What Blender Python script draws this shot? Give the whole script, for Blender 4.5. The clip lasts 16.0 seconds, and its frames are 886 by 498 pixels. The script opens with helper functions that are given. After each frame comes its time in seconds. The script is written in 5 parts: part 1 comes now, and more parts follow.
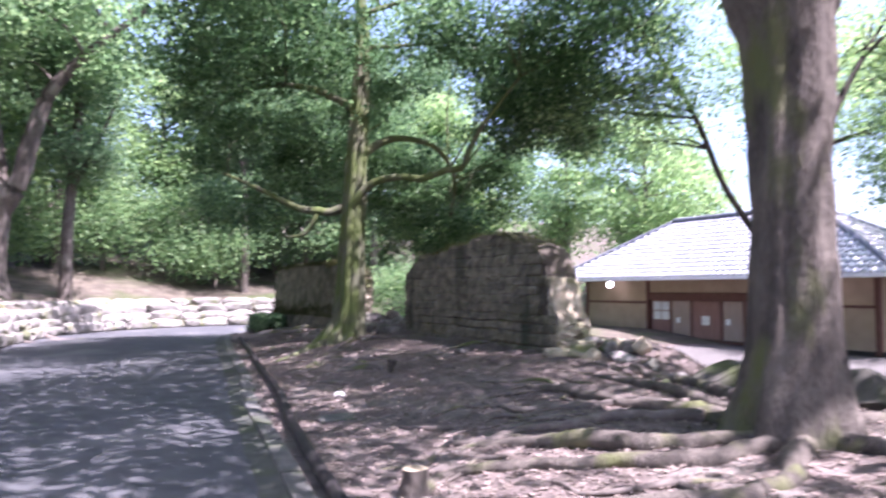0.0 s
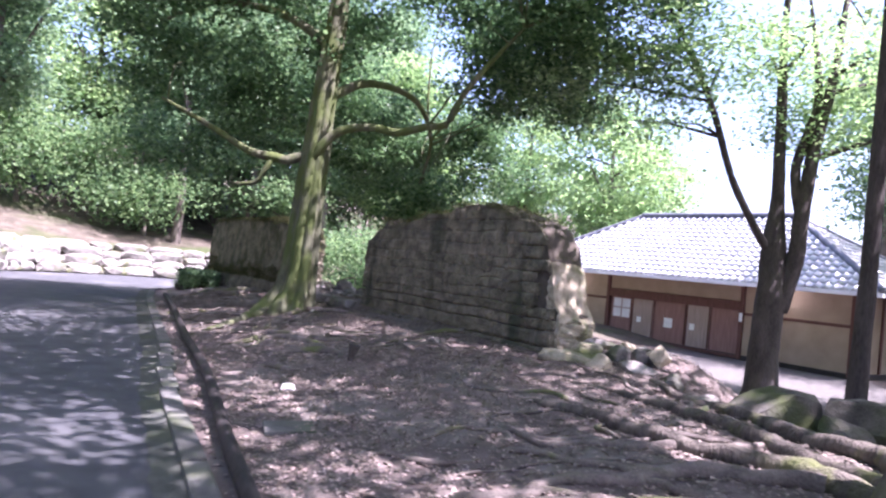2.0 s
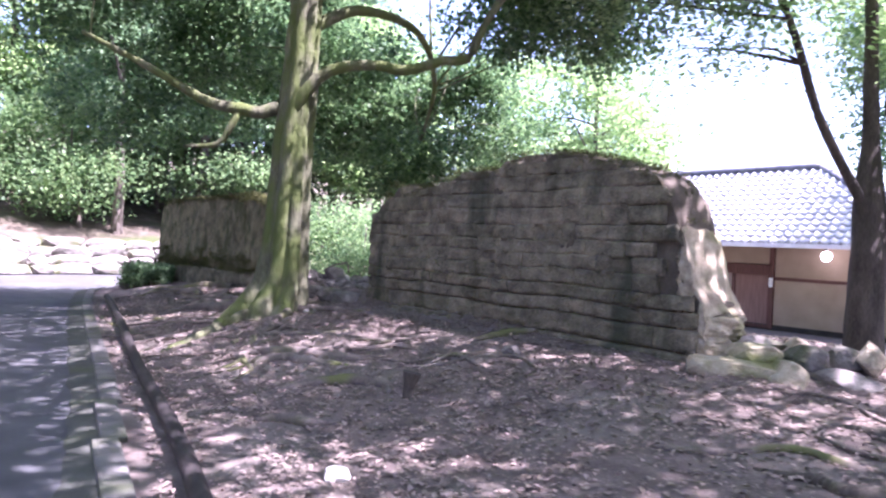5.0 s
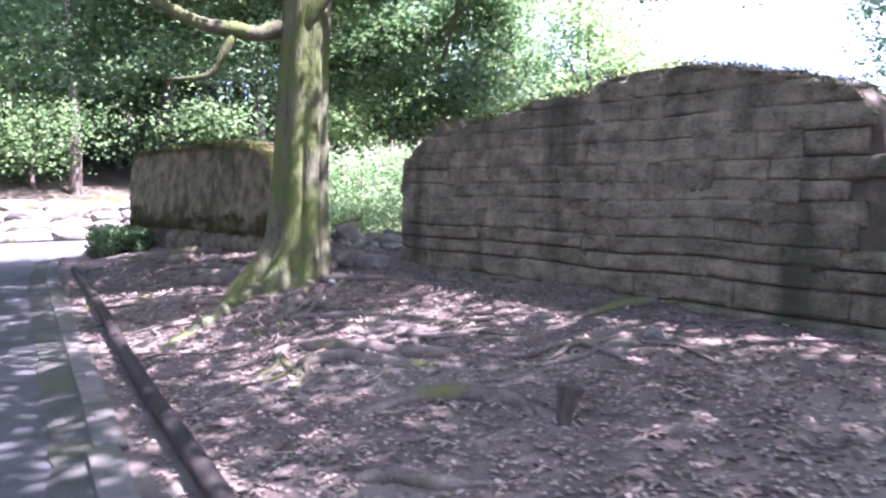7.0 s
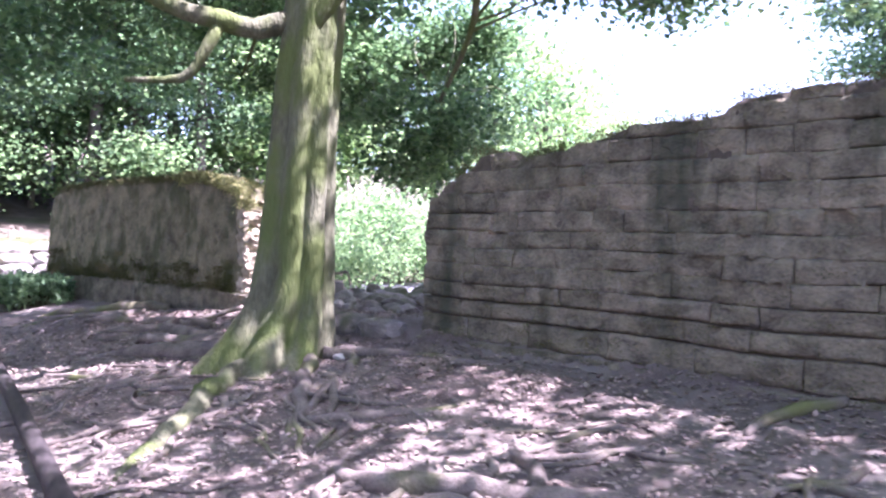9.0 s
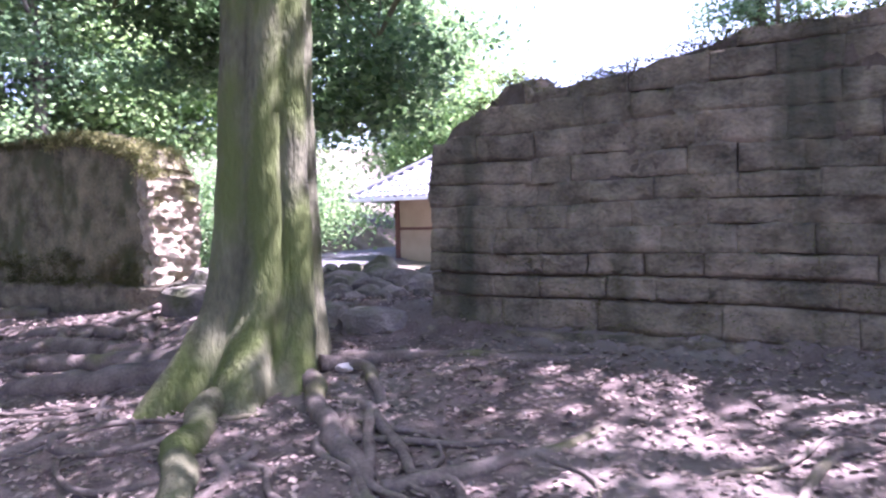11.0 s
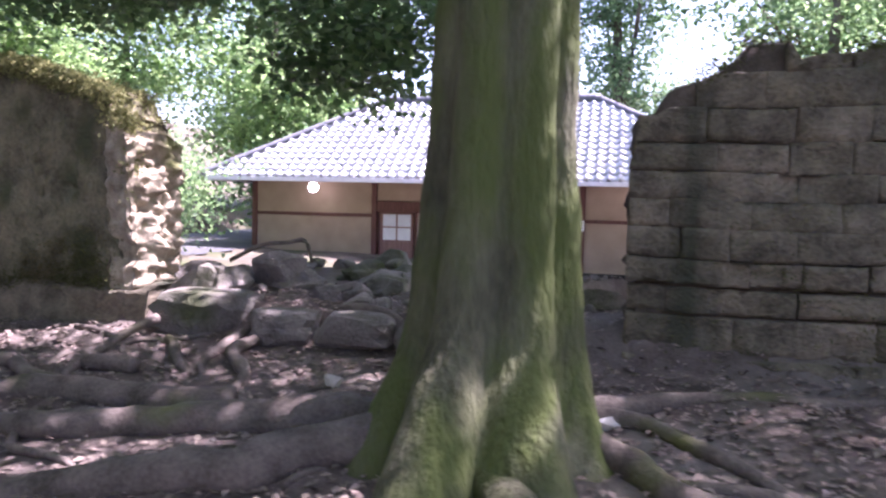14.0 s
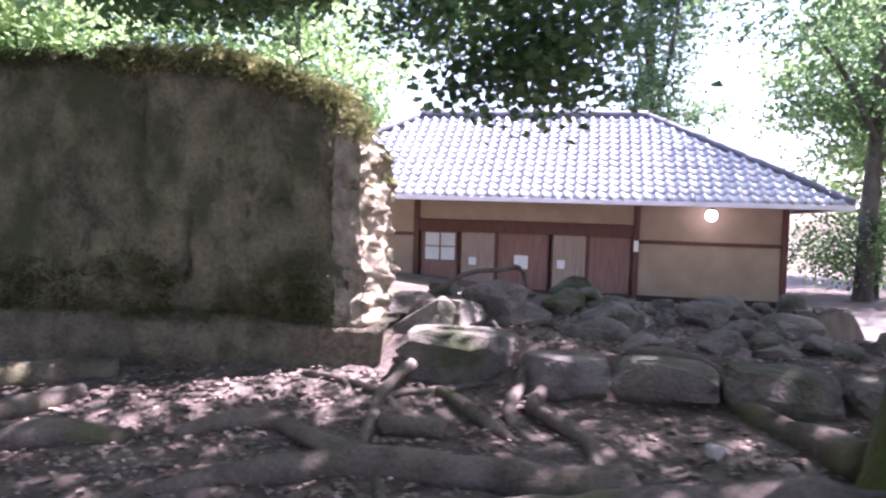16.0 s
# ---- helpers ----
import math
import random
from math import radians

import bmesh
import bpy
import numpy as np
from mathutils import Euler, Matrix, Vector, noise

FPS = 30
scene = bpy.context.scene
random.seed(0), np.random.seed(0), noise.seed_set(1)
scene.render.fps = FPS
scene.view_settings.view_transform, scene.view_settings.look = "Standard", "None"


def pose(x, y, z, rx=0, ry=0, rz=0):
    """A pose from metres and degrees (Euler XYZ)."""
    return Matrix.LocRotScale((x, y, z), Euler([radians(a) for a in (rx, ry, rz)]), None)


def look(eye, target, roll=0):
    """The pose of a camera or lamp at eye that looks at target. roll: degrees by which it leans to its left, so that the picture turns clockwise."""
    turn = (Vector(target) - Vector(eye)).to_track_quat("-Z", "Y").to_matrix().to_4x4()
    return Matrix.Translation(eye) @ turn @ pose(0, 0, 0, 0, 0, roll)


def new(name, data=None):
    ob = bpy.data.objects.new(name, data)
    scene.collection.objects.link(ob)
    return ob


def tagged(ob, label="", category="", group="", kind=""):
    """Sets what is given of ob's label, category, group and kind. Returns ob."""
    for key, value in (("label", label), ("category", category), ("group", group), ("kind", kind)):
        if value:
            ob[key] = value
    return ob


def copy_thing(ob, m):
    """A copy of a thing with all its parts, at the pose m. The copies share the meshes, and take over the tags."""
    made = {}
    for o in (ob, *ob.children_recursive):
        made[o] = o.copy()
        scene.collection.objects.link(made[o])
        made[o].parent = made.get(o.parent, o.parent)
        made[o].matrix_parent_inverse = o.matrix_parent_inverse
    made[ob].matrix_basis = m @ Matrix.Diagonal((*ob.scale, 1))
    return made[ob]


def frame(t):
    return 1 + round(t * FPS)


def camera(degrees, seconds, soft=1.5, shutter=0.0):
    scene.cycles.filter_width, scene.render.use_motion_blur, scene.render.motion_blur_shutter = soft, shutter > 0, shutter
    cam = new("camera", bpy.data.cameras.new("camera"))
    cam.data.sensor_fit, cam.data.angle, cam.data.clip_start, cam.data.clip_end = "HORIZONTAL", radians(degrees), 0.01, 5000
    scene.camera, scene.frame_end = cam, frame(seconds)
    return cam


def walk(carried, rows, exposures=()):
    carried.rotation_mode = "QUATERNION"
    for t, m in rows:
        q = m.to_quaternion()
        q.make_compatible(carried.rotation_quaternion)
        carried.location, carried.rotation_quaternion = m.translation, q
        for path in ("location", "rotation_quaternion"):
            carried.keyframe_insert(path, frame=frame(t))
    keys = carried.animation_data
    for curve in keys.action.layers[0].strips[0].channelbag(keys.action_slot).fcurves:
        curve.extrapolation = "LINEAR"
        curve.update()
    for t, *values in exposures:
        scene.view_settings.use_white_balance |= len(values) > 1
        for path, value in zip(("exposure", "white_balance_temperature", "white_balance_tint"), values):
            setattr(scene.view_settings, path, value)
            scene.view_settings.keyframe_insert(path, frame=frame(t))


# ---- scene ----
cam = camera(64.2, 16.0, 2.3, 0.4)
METRES, EYE, TILT, LEAN, TURN = 17.0, 1.5, 3.3, 0.0, 0.0
ROWS = [
    (0.0, 0.0, 0.0, 0.0, 0.0, 0.0, -0.0),
    (0.5, -0.0056, 0.0313, -0.003, 6.3, -1.5, 1.74),
    (1.0, -0.0167, 0.0623, -0.0041, 2.67, -1.97, -2.71),
    (1.5, -0.0213, 0.0967, -0.0077, 0.21, -2.27, -1.21),
    (2.0, -0.0333, 0.1248, -0.0082, -4.74, -1.78, -6.1),
    (2.5, -0.0388, 0.1598, -0.013, -7.19, -1.25, -4.64),
    (3.0, -0.0513, 0.1904, -0.0136, -6.07, -3.0, -5.98),
    (3.5, -0.0613, 0.2208, -0.0161, -8.91, -2.1, -3.38),
    (6.0, -0.1071, 0.3799, -0.0273, -8.8, -5.24, -3.28),
    (6.5, -0.1202, 0.4094, -0.0279, -12.59, -6.07, -5.45),
    (7.0, -0.1284, 0.4388, -0.031, -11.76, -7.39, -1.38),
    (7.5, -0.1394, 0.4691, -0.0325, -11.11, -5.53, -3.69),
    (8.0, -0.1466, 0.5003, -0.0357, -15.25, -4.43, -3.1),
    (8.5, -0.1553, 0.5333, -0.0377, -16.14, -5.21, -4.13),
    (9.0, -0.1666, 0.5648, -0.0397, -17.74, -3.06, -3.16),
    (11.5, -0.209, 0.7074, -0.0493, -32.34, -5.37, -2.03),
    (12.0, -0.222, 0.733, -0.0491, -35.49, -3.98, -4.16),
    (12.5, -0.232, 0.7576, -0.0522, -39.25, -3.34, -2.38),
    (13.0, -0.2428, 0.7828, -0.0532, -42.88, -3.79, -1.53),
    (13.5, -0.2556, 0.8079, -0.0549, -46.01, -4.48, -2.74),
    (14.0, -0.2645, 0.8361, -0.0563, -46.05, -5.99, -3.77),
    (14.5, -0.2773, 0.8599, -0.0563, -49.68, -3.97, -4.28),
    (15.0, -0.2855, 0.889, -0.0591, -49.94, -5.63, -3.04),
    (15.5, -0.2983, 0.9159, -0.0595, -47.92, -4.72, -4.19),
    (16.0, -0.3063, 0.9449, -0.0632, -47.86, -4.53, -4.31),
]
walk(cam, [(t, pose(0, 0, EYE, TILT, LEAN, TURN) @ pose(METRES * x, METRES * y, METRES * z, 90 + pitch, roll, yaw)) for t, x, y, z, yaw, pitch, roll in ROWS],
     [(0.0, 2.2, 5800, 38), (3.5, 2.5, 5750, 44), (7.0, 3.0, 5700, 46), (9.0, 3.18, 5650, 47), (12.5, 2.7, 5650, 56), (14.0, 2.5, 5950, 46), (16.0, 2.58, 5950, 46)])

# ---- light ----
SUN_AZ, SUN_EL = 118.0, 62.0          # degrees: clockwise from +y, and up
sky_world = bpy.data.worlds.new("sky")
scene.world = sky_world
sky_world.use_nodes = True
wn = sky_world.node_tree
sky_tex = wn.nodes.new("ShaderNodeTexSky")
sky_tex.sky_type = "NISHITA"
sky_tex.sun_disc = False
sky_tex.sun_elevation = radians(SUN_EL)
sky_tex.sun_rotation = radians(SUN_AZ)
sky_tex.dust_density = 2.5
wn.links.new(sky_tex.outputs[0], wn.nodes["Background"].inputs[0])
wn.nodes["Background"].inputs[1].default_value = 0.115
sun_data = bpy.data.lights.new("sun", "SUN")
sun_data.energy, sun_data.angle, sun_data.color = 5.0, radians(0.53), (1.0, 0.96, 0.90)
sun = new("sun", sun_data)
ca, sa, ce, se = math.cos(radians(SUN_AZ)), math.sin(radians(SUN_AZ)), math.cos(radians(SUN_EL)), math.sin(radians(SUN_EL))
sun.matrix_world = look((sa * ce * 60, ca * ce * 60 + 12, se * 60), (0, 12, 0))


# ---- materials ----
def material(name, dark, light, rough=0.85, scale=6.0, bump=0.3, fine=60.0, stain=None, stain_scale=1.2, stain_amount=0.5,
             island=0.0, objects=0.0, metal=0.0, through_light=0.0, stretch=(1, 1, 1), spec=0.3, bump_dist=0.02, stain_stretch=(1, 1, 1)):
    """A worn surface: two colours mixed by noise, a second stain colour in large patches, fine grain and bump."""
    m = bpy.data.materials.new(name)
    m.use_nodes = True
    nt = m.node_tree
    bs = nt.nodes["Principled BSDF"]
    n, l = nt.nodes.new, nt.links.new
    mp = n("ShaderNodeMapping")
    mp.inputs["Scale"].default_value = stretch
    geo = n("ShaderNodeNewGeometry")
    l(geo.outputs["Position"], mp.inputs[0])
    big, small = n("ShaderNodeTexNoise"), n("ShaderNodeTexNoise")
    big.inputs["Scale"].default_value, big.inputs["Detail"].default_value = scale, 6
    small.inputs["Scale"].default_value, small.inputs["Detail"].default_value = fine, 4
    l(mp.outputs[0], big.inputs["Vector"])
    l(mp.outputs[0], small.inputs["Vector"])
    fac = n("ShaderNodeMath")
    fac.operation = "MULTIPLY_ADD"
    l(small.outputs["Fac"], fac.inputs[0])
    fac.inputs[1].default_value = 0.5
    l(big.outputs["Fac"], fac.inputs[2])
    ramp = n("ShaderNodeMapRange")
    ramp.inputs["From Min"].default_value, ramp.inputs["From Max"].default_value = 0.5, 1.0
    l(fac.outputs[0], ramp.inputs["Value"])
    mix = n("ShaderNodeMix")
    mix.data_type = "RGBA"
    mix.inputs["A"].default_value, mix.inputs["B"].default_value = (*dark, 1), (*light, 1)
    l(ramp.outputs[0], mix.inputs["Factor"])
    col = mix.outputs["Result"]
    if stain:
        st = n("ShaderNodeTexNoise")
        st.inputs["Scale"].default_value, st.inputs["Detail"].default_value = stain_scale, 5
        mp2 = n("ShaderNodeMapping")
        mp2.inputs["Scale"].default_value = stain_stretch
        l(geo.outputs["Position"], mp2.inputs[0])
        l(mp2.outputs[0], st.inputs["Vector"])
        r2 = n("ShaderNodeMapRange")
        r2.inputs["From Min"].default_value, r2.inputs["From Max"].default_value = 0.62 - 0.25 * stain_amount, 0.75 - 0.2 * stain_amount
        l(st.outputs["Fac"], r2.inputs["Value"])
        m2 = n("ShaderNodeMix")
        m2.data_type = "RGBA"
        l(r2.outputs[0], m2.inputs["Factor"])
        l(col, m2.inputs["A"])
        m2.inputs["B"].default_value = (*stain, 1)
        col = m2.outputs["Result"]
    for amount, sock in ((island, geo.outputs["Random Per Island"]), (objects, None)):
        if amount:
            if sock is None:
                sock = n("ShaderNodeObjectInfo").outputs["Random"]
            hv = n("ShaderNodeHueSaturation")
            vr = n("ShaderNodeMapRange")
            vr.inputs["To Min"].default_value, vr.inputs["To Max"].default_value = 1 - amount, 1 + amount
            l(sock, vr.inputs["Value"])
            l(vr.outputs[0], hv.inputs["Value"])
            hr = n("ShaderNodeMapRange")
            hr.inputs["To Min"].default_value, hr.inputs["To Max"].default_value = 0.5 + 0.05 * amount, 0.5 - 0.05 * amount
            l(sock, hr.inputs["Value"])
            l(hr.outputs[0], hv.inputs["Hue"])
            l(col, hv.inputs["Color"])
            col = hv.outputs["Color"]
    l(col, bs.inputs["Base Color"])
    bs.inputs["Roughness"].default_value = rough
    bs.inputs["Metallic"].default_value = metal
    bs.inputs["Specular IOR Level"].default_value = spec
    if bump:
        bp = n("ShaderNodeBump")
        bp.inputs["Strength"].default_value, bp.inputs["Distance"].default_value = bump, bump_dist
        l(fac.outputs[0], bp.inputs["Height"])
        l(bp.outputs[0], bs.inputs["Normal"])
    if through_light:
        tr = n("ShaderNodeBsdfTranslucent")
        bright = n("ShaderNodeHueSaturation")
        bright.inputs["Value"].default_value, bright.inputs["Saturation"].default_value = 1.8, 0.95
        l(col, bright.inputs["Color"])
        l(bright.outputs[0], tr.inputs["Color"])
        ms = n("ShaderNodeMixShader")
        ms.inputs[0].default_value = through_light
        l(bs.outputs[0], ms.inputs[1])
        l(tr.outputs[0], ms.inputs[2])
        l(ms.outputs[0], nt.nodes["Material Output"].inputs[0])
    return m


def glow(name, colour, strength):
    m = bpy.data.materials.new(name)
    m.use_nodes = True
    bs = m.node_tree.nodes["Principled BSDF"]
    bs.inputs["Base Color"].default_value = (*colour, 1)
    bs.inputs["Emission Color"].default_value = (*colour, 1)
    bs.inputs["Emission Strength"].default_value = strength
    return m


ASPHALT = material("asphalt", (0.05, 0.052, 0.056), (0.10, 0.102, 0.108), 0.8, 3, 0.5, 140, (0.13, 0.13, 0.13), 0.5, 0.3)
CONCRETE = material("weathered_concrete", (0.075, 0.074, 0.068), (0.17, 0.165, 0.15), 0.9, 5, 0.4, 90, (0.10, 0.11, 0.07), 1.7, 0.5, objects=0.15)
GUTTER = material("mossy_road_edge", (0.045, 0.049, 0.04), (0.095, 0.099, 0.085), 0.9, 4, 0.5, 60, (0.065, 0.075, 0.045), 1.5, 0.4)
SOIL = material("trodden_soil", (0.075, 0.058, 0.05), (0.20, 0.16, 0.143), 0.95, 4, 0.8, 45, (0.17, 0.15, 0.13), 0.8, 0.5)
HILL_SOIL = material("hillside_soil", (0.05, 0.042, 0.032), (0.15, 0.125, 0.095), 0.95, 2, 0.8, 20, (0.06, 0.075, 0.03), 0.4, 0.5)
# gravel darkened in its base colour to stand for tree shade
GRAVEL = material("shaded_gravel", (0.08, 0.073, 0.067), (0.15, 0.138, 0.127), 0.95, 8, 0.6, 120)
ADOBE = material("dark_adobe", (0.065, 0.06, 0.045), (0.27, 0.235, 0.168), 0.95, 4.6, 1.0, 34, (0.055, 0.06, 0.04), 2.3, 0.52, objects=0.11, stretch=(1, 1, 1.3), stain_stretch=(1, 1, 0.16), bump_dist=0.03)
ADOBE_CORE = material("adobe_joint_earth", (0.06, 0.05, 0.04), (0.13, 0.11, 0.085), 0.97, 6, 0.6, 50)
PLASTER = material("mud_plaster", (0.08, 0.076, 0.048), (0.275, 0.248, 0.155), 0.95, 5.0, 1.0, 38, (0.085, 0.094, 0.048), 3.4, 0.5, stretch=(1, 1, 0.85), stain_stretch=(1, 1, 0.65), bump_dist=0.04)
# earth of the wall ends, lightened in colour for the sun on them
SUNLIT_EARTH = material("sunlit_crumbling_earth", (0.22, 0.185, 0.13), (0.47, 0.41, 0.31), 0.95, 9, 0.8, 50, (0.16, 0.17, 0.07), 2.5, 0.4)
STONE = material("grey_stone", (0.11, 0.098, 0.088), (0.27, 0.245, 0.225), 0.92, 5, 0.9, 45, (0.09, 0.10, 0.055), 1.8, 0.4, objects=0.22, bump_dist=0.03)
LIGHT_STONE = material("light_wall_stone", (0.14, 0.13, 0.115), (0.32, 0.30, 0.27), 0.92, 5, 0.7, 45, (0.13, 0.14, 0.07), 1.8, 0.4, objects=0.25)
DARK_STONE = material("dark_mossy_stone", (0.045, 0.042, 0.036), (0.13, 0.12, 0.10), 0.92, 5, 0.9, 45, (0.06, 0.075, 0.03), 1.8, 0.55, objects=0.2)
PALE_STONE = material("pale_stone", (0.45, 0.43, 0.40), (0.68, 0.66, 0.62), 0.9, 9, 0.4, 70)
BARK = material("grey_bark", (0.055, 0.045, 0.038), (0.17, 0.145, 0.12), 0.95, 5, 0.9, 40, (0.20, 0.18, 0.15), 1.6, 0.35, stretch=(1, 1, 0.3), bump_dist=0.03)
MOSSY = material("mossy_bark", (0.058, 0.058, 0.038), (0.17, 0.175, 0.105), 0.95, 4, 1.0, 38, (0.09, 0.115, 0.036), 3.0, 0.85, stretch=(1, 1, 0.35), bump_dist=0.04, stain_stretch=(1, 1, 0.5))
MOSS_BARK = material("bark_with_moss_patches", (0.05, 0.042, 0.036), (0.17, 0.145, 0.12), 0.95, 5, 1.0, 40, (0.115, 0.125, 0.05), 2.4, 0.3, stretch=(1, 1, 0.3), bump_dist=0.04, stain_stretch=(1, 1, 0.45))
DARK_BARK = material("dark_bark", (0.03, 0.026, 0.024), (0.10, 0.085, 0.075), 0.95, 5, 0.8, 40, stretch=(1, 1, 0.3))
ROOT = material("worn_root", (0.07, 0.058, 0.05), (0.22, 0.185, 0.16), 0.9, 6, 0.7, 50, (0.12, 0.13, 0.05), 1.6, 0.3)
MOSS = material("moss", (0.045, 0.055, 0.02), (0.12, 0.13, 0.045), 0.95, 8, 0.6, 80, (0.17, 0.14, 0.07), 3, 0.4)
# moss of the sunlit stretch: the sunlight is put into its yellow-green
SUNLIT_MOSS = material("sunlit_moss", (0.12, 0.13, 0.05), (0.31, 0.32, 0.14), 0.9, 8, 0, 80, island=0.4, through_light=0.3)
LEAF = material("broad_leaf", (0.043, 0.094, 0.037), (0.10, 0.178, 0.068), 0.45, 1.0, 0, 6, island=0.45, through_light=0.5)
LEAF_MID = material("mid_green_leaf", (0.075, 0.14, 0.06), (0.16, 0.255, 0.105), 0.5, 0.8, 0, 6, island=0.45, through_light=0.5)
LEAF_LIGHT = material("light_leaf", (0.13, 0.22, 0.08), (0.23, 0.33, 0.14), 0.5, 0.8, 0, 6, island=0.4, through_light=0.55)
LEAF_DARK = material("dark_leaf", (0.08, 0.15, 0.075), (0.16, 0.25, 0.12), 0.5, 0.8, 0, 6, island=0.4, through_light=0.45)
LITTER = material("fallen_leaf", (0.14, 0.108, 0.088), (0.35, 0.29, 0.245), 0.85, 6, 0, 60, island=0.42)
RED_WOOD = material("red_brown_timber", (0.085, 0.038, 0.03), (0.16, 0.08, 0.065), 0.7, 4, 0.2, 40, stretch=(6, 6, 0.6))
DOOR_WOOD = material("sliding_door_board", (0.26, 0.20, 0.165), (0.40, 0.32, 0.27), 0.75, 3, 0.15, 40, stretch=(6, 6, 0.6))
DOOR_RED = material("red_door_board", (0.20, 0.115, 0.095), (0.30, 0.18, 0.15), 0.75, 3, 0.15, 40, stretch=(6, 6, 0.6))
OCHRE = material("ochre_wall_plaster", (0.29, 0.225, 0.16), (0.385, 0.305, 0.22), 0.9, 2, 0.1, 60)
WHITE_TRIM = material("white_gutter", (0.66, 0.66, 0.68), (0.80, 0.80, 0.82), 0.6, 4, 0.05, 40)
TILE = material("grey_roof_tile", (0.40, 0.405, 0.415), (0.68, 0.685, 0.69), 0.25, 3, 0.1, 30, island=0.15, spec=1.0)
RIDGE_TILE = material("dark_ridge_tile", (0.09, 0.095, 0.11), (0.2, 0.205, 0.225), 0.5, 4, 0.2, 30)
POLE = material("dark_pole", (0.014, 0.012, 0.012), (0.045, 0.038, 0.036), 0.7, 6, 0.3, 60, stretch=(4, 1, 1))
PAPER = material("notice_paper", (0.70, 0.72, 0.70), (0.82, 0.84, 0.82), 0.8, 8, 0, 40)
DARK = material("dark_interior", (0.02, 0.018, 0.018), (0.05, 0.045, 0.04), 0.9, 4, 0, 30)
# pale base colour stands for the light on the panes
GLASS = material("door_glass", (0.55, 0.57, 0.62), (0.75, 0.77, 0.80), 0.15, 1.5, 0, 20, spec=0.8)
GLOBE = glow("lit_globe", (1.0, 0.95, 0.88), 3.0)
WOOD_END = material("cut_wood", (0.42, 0.33, 0.22), (0.60, 0.50, 0.36), 0.85, 8, 0.3, 60)


# ---- small builders ----
def mesh_ob(name, verts, faces, mat, parent=None, label="", smooth=True):
    me = bpy.data.meshes.new(name)
    me.from_pydata([tuple(map(float, v)) for v in verts], [], faces)
    me.materials.append(mat)
    if smooth:
        me.polygons.foreach_set("use_smooth", [True] * len(me.polygons))
    me.update()
    ob = new(name, me)
    if parent:
        ob.parent = parent
    if label:
        ob["label"] = label
    return ob


def part(name, bm, mat, parent, label=""):
    """Links a bmesh as one mesh object under a thing or a part."""
    me = bpy.data.meshes.new(name)
    bm.to_mesh(me)
    bm.free()
    me.materials.append(mat)
    ob = new(name, me)
    ob.parent = parent
    if label:
        ob["label"] = label
    return ob


def thing(name, label, category, group="", kind="", at=None):
    e = new(name)
    e.empty_display_size = 0.2
    if at is not None:
        e.location = at
    return tagged(e, label, category, group, kind)


def quads_ob(name, pts, mat, parent=None, label=""):
    """pts: (N, 4, 3) array, each row the corners of a quad folded along its middle."""
    n = len(pts)
    me = bpy.data.meshes.new(name)
    me.vertices.add(n * 4)
    me.vertices.foreach_set("co", pts.reshape(-1).astype(np.float32))
    tri = np.arange(n)[:, None] * 4 + np.array([[0, 1, 2, 0, 2, 3]])
    me.loops.add(n * 6)
    me.loops.foreach_set("vertex_index", tri.reshape(-1).astype(np.int32))
    me.polygons.add(n * 2)
    me.polygons.foreach_set("loop_start", (np.arange(n * 2) * 3).astype(np.int32))
    me.polygons.foreach_set("loop_total", np.full(n * 2, 3, dtype=np.int32))
    me.update(calc_edges=True)
    me.materials.append(mat)
    ob = new(name, me)
    if parent:
        ob.parent = parent
    if label:
        ob["label"] = label
    return ob


def leaves(centres, size, rng, flat=0.5, slim=0.45):
    """Leaf quads round the given centres; flat: 1 lays them level, 0 turns them anyhow."""
    n = len(centres)
    along = rng.normal(size=(n, 3))
    along[:, 2] = along[:, 2] * (1 - flat) - 0.15
    along /= np.linalg.norm(along, axis=1)[:, None]
    up = rng.normal(size=(n, 3)) * (1 - flat)
    up[:, 2] += 0.4 + flat
    side = np.cross(along, up)
    side /= np.linalg.norm(side, axis=1)[:, None] + 1e-9
    nrm = np.cross(side, along)
    s = (size * rng.uniform(0.6, 1.3, n))[:, None]
    mid = centres + along * s * 0.45
    fold = nrm * s * 0.12
    return np.stack([centres, mid + side * s * slim + fold, centres + along * s, mid - side * s * slim + fold], axis=1)


def box_bm(bm, x0, x1, y0, y1, z0, z1, m=None, bevel=0.0):
    r = bmesh.ops.create_cube(bm, size=1.0)
    bmesh.ops.scale(bm, vec=(x1 - x0, y1 - y0, z1 - z0), verts=r["verts"])
    bmesh.ops.translate(bm, vec=((x0 + x1) / 2, (y0 + y1) / 2, (z0 + z1) / 2), verts=r["verts"])
    vs = r["verts"]
    if bevel:
        es = {e for v in vs for e in v.link_edges}
        bv = bmesh.ops.bevel(bm, geom=list(es), offset=bevel, segments=2, profile=0.6, affect="EDGES")
        vs = list({v for f in bv["faces"] for v in f.verts} | {v for v in vs if v.is_valid})
    if m is not None:
        bmesh.ops.transform(bm, matrix=m, verts=[v for v in vs if v.is_valid])
    return vs


def box_part(name, x0, x1, y0, y1, z0, z1, m, mat, parent, label="", bevel=0.012):
    bm = bmesh.new()
    box_bm(bm, x0, x1, y0, y1, z0, z1, None, bevel)
    bmesh.ops.transform(bm, matrix=m, verts=bm.verts[:])
    return part(name, bm, mat, parent, label)


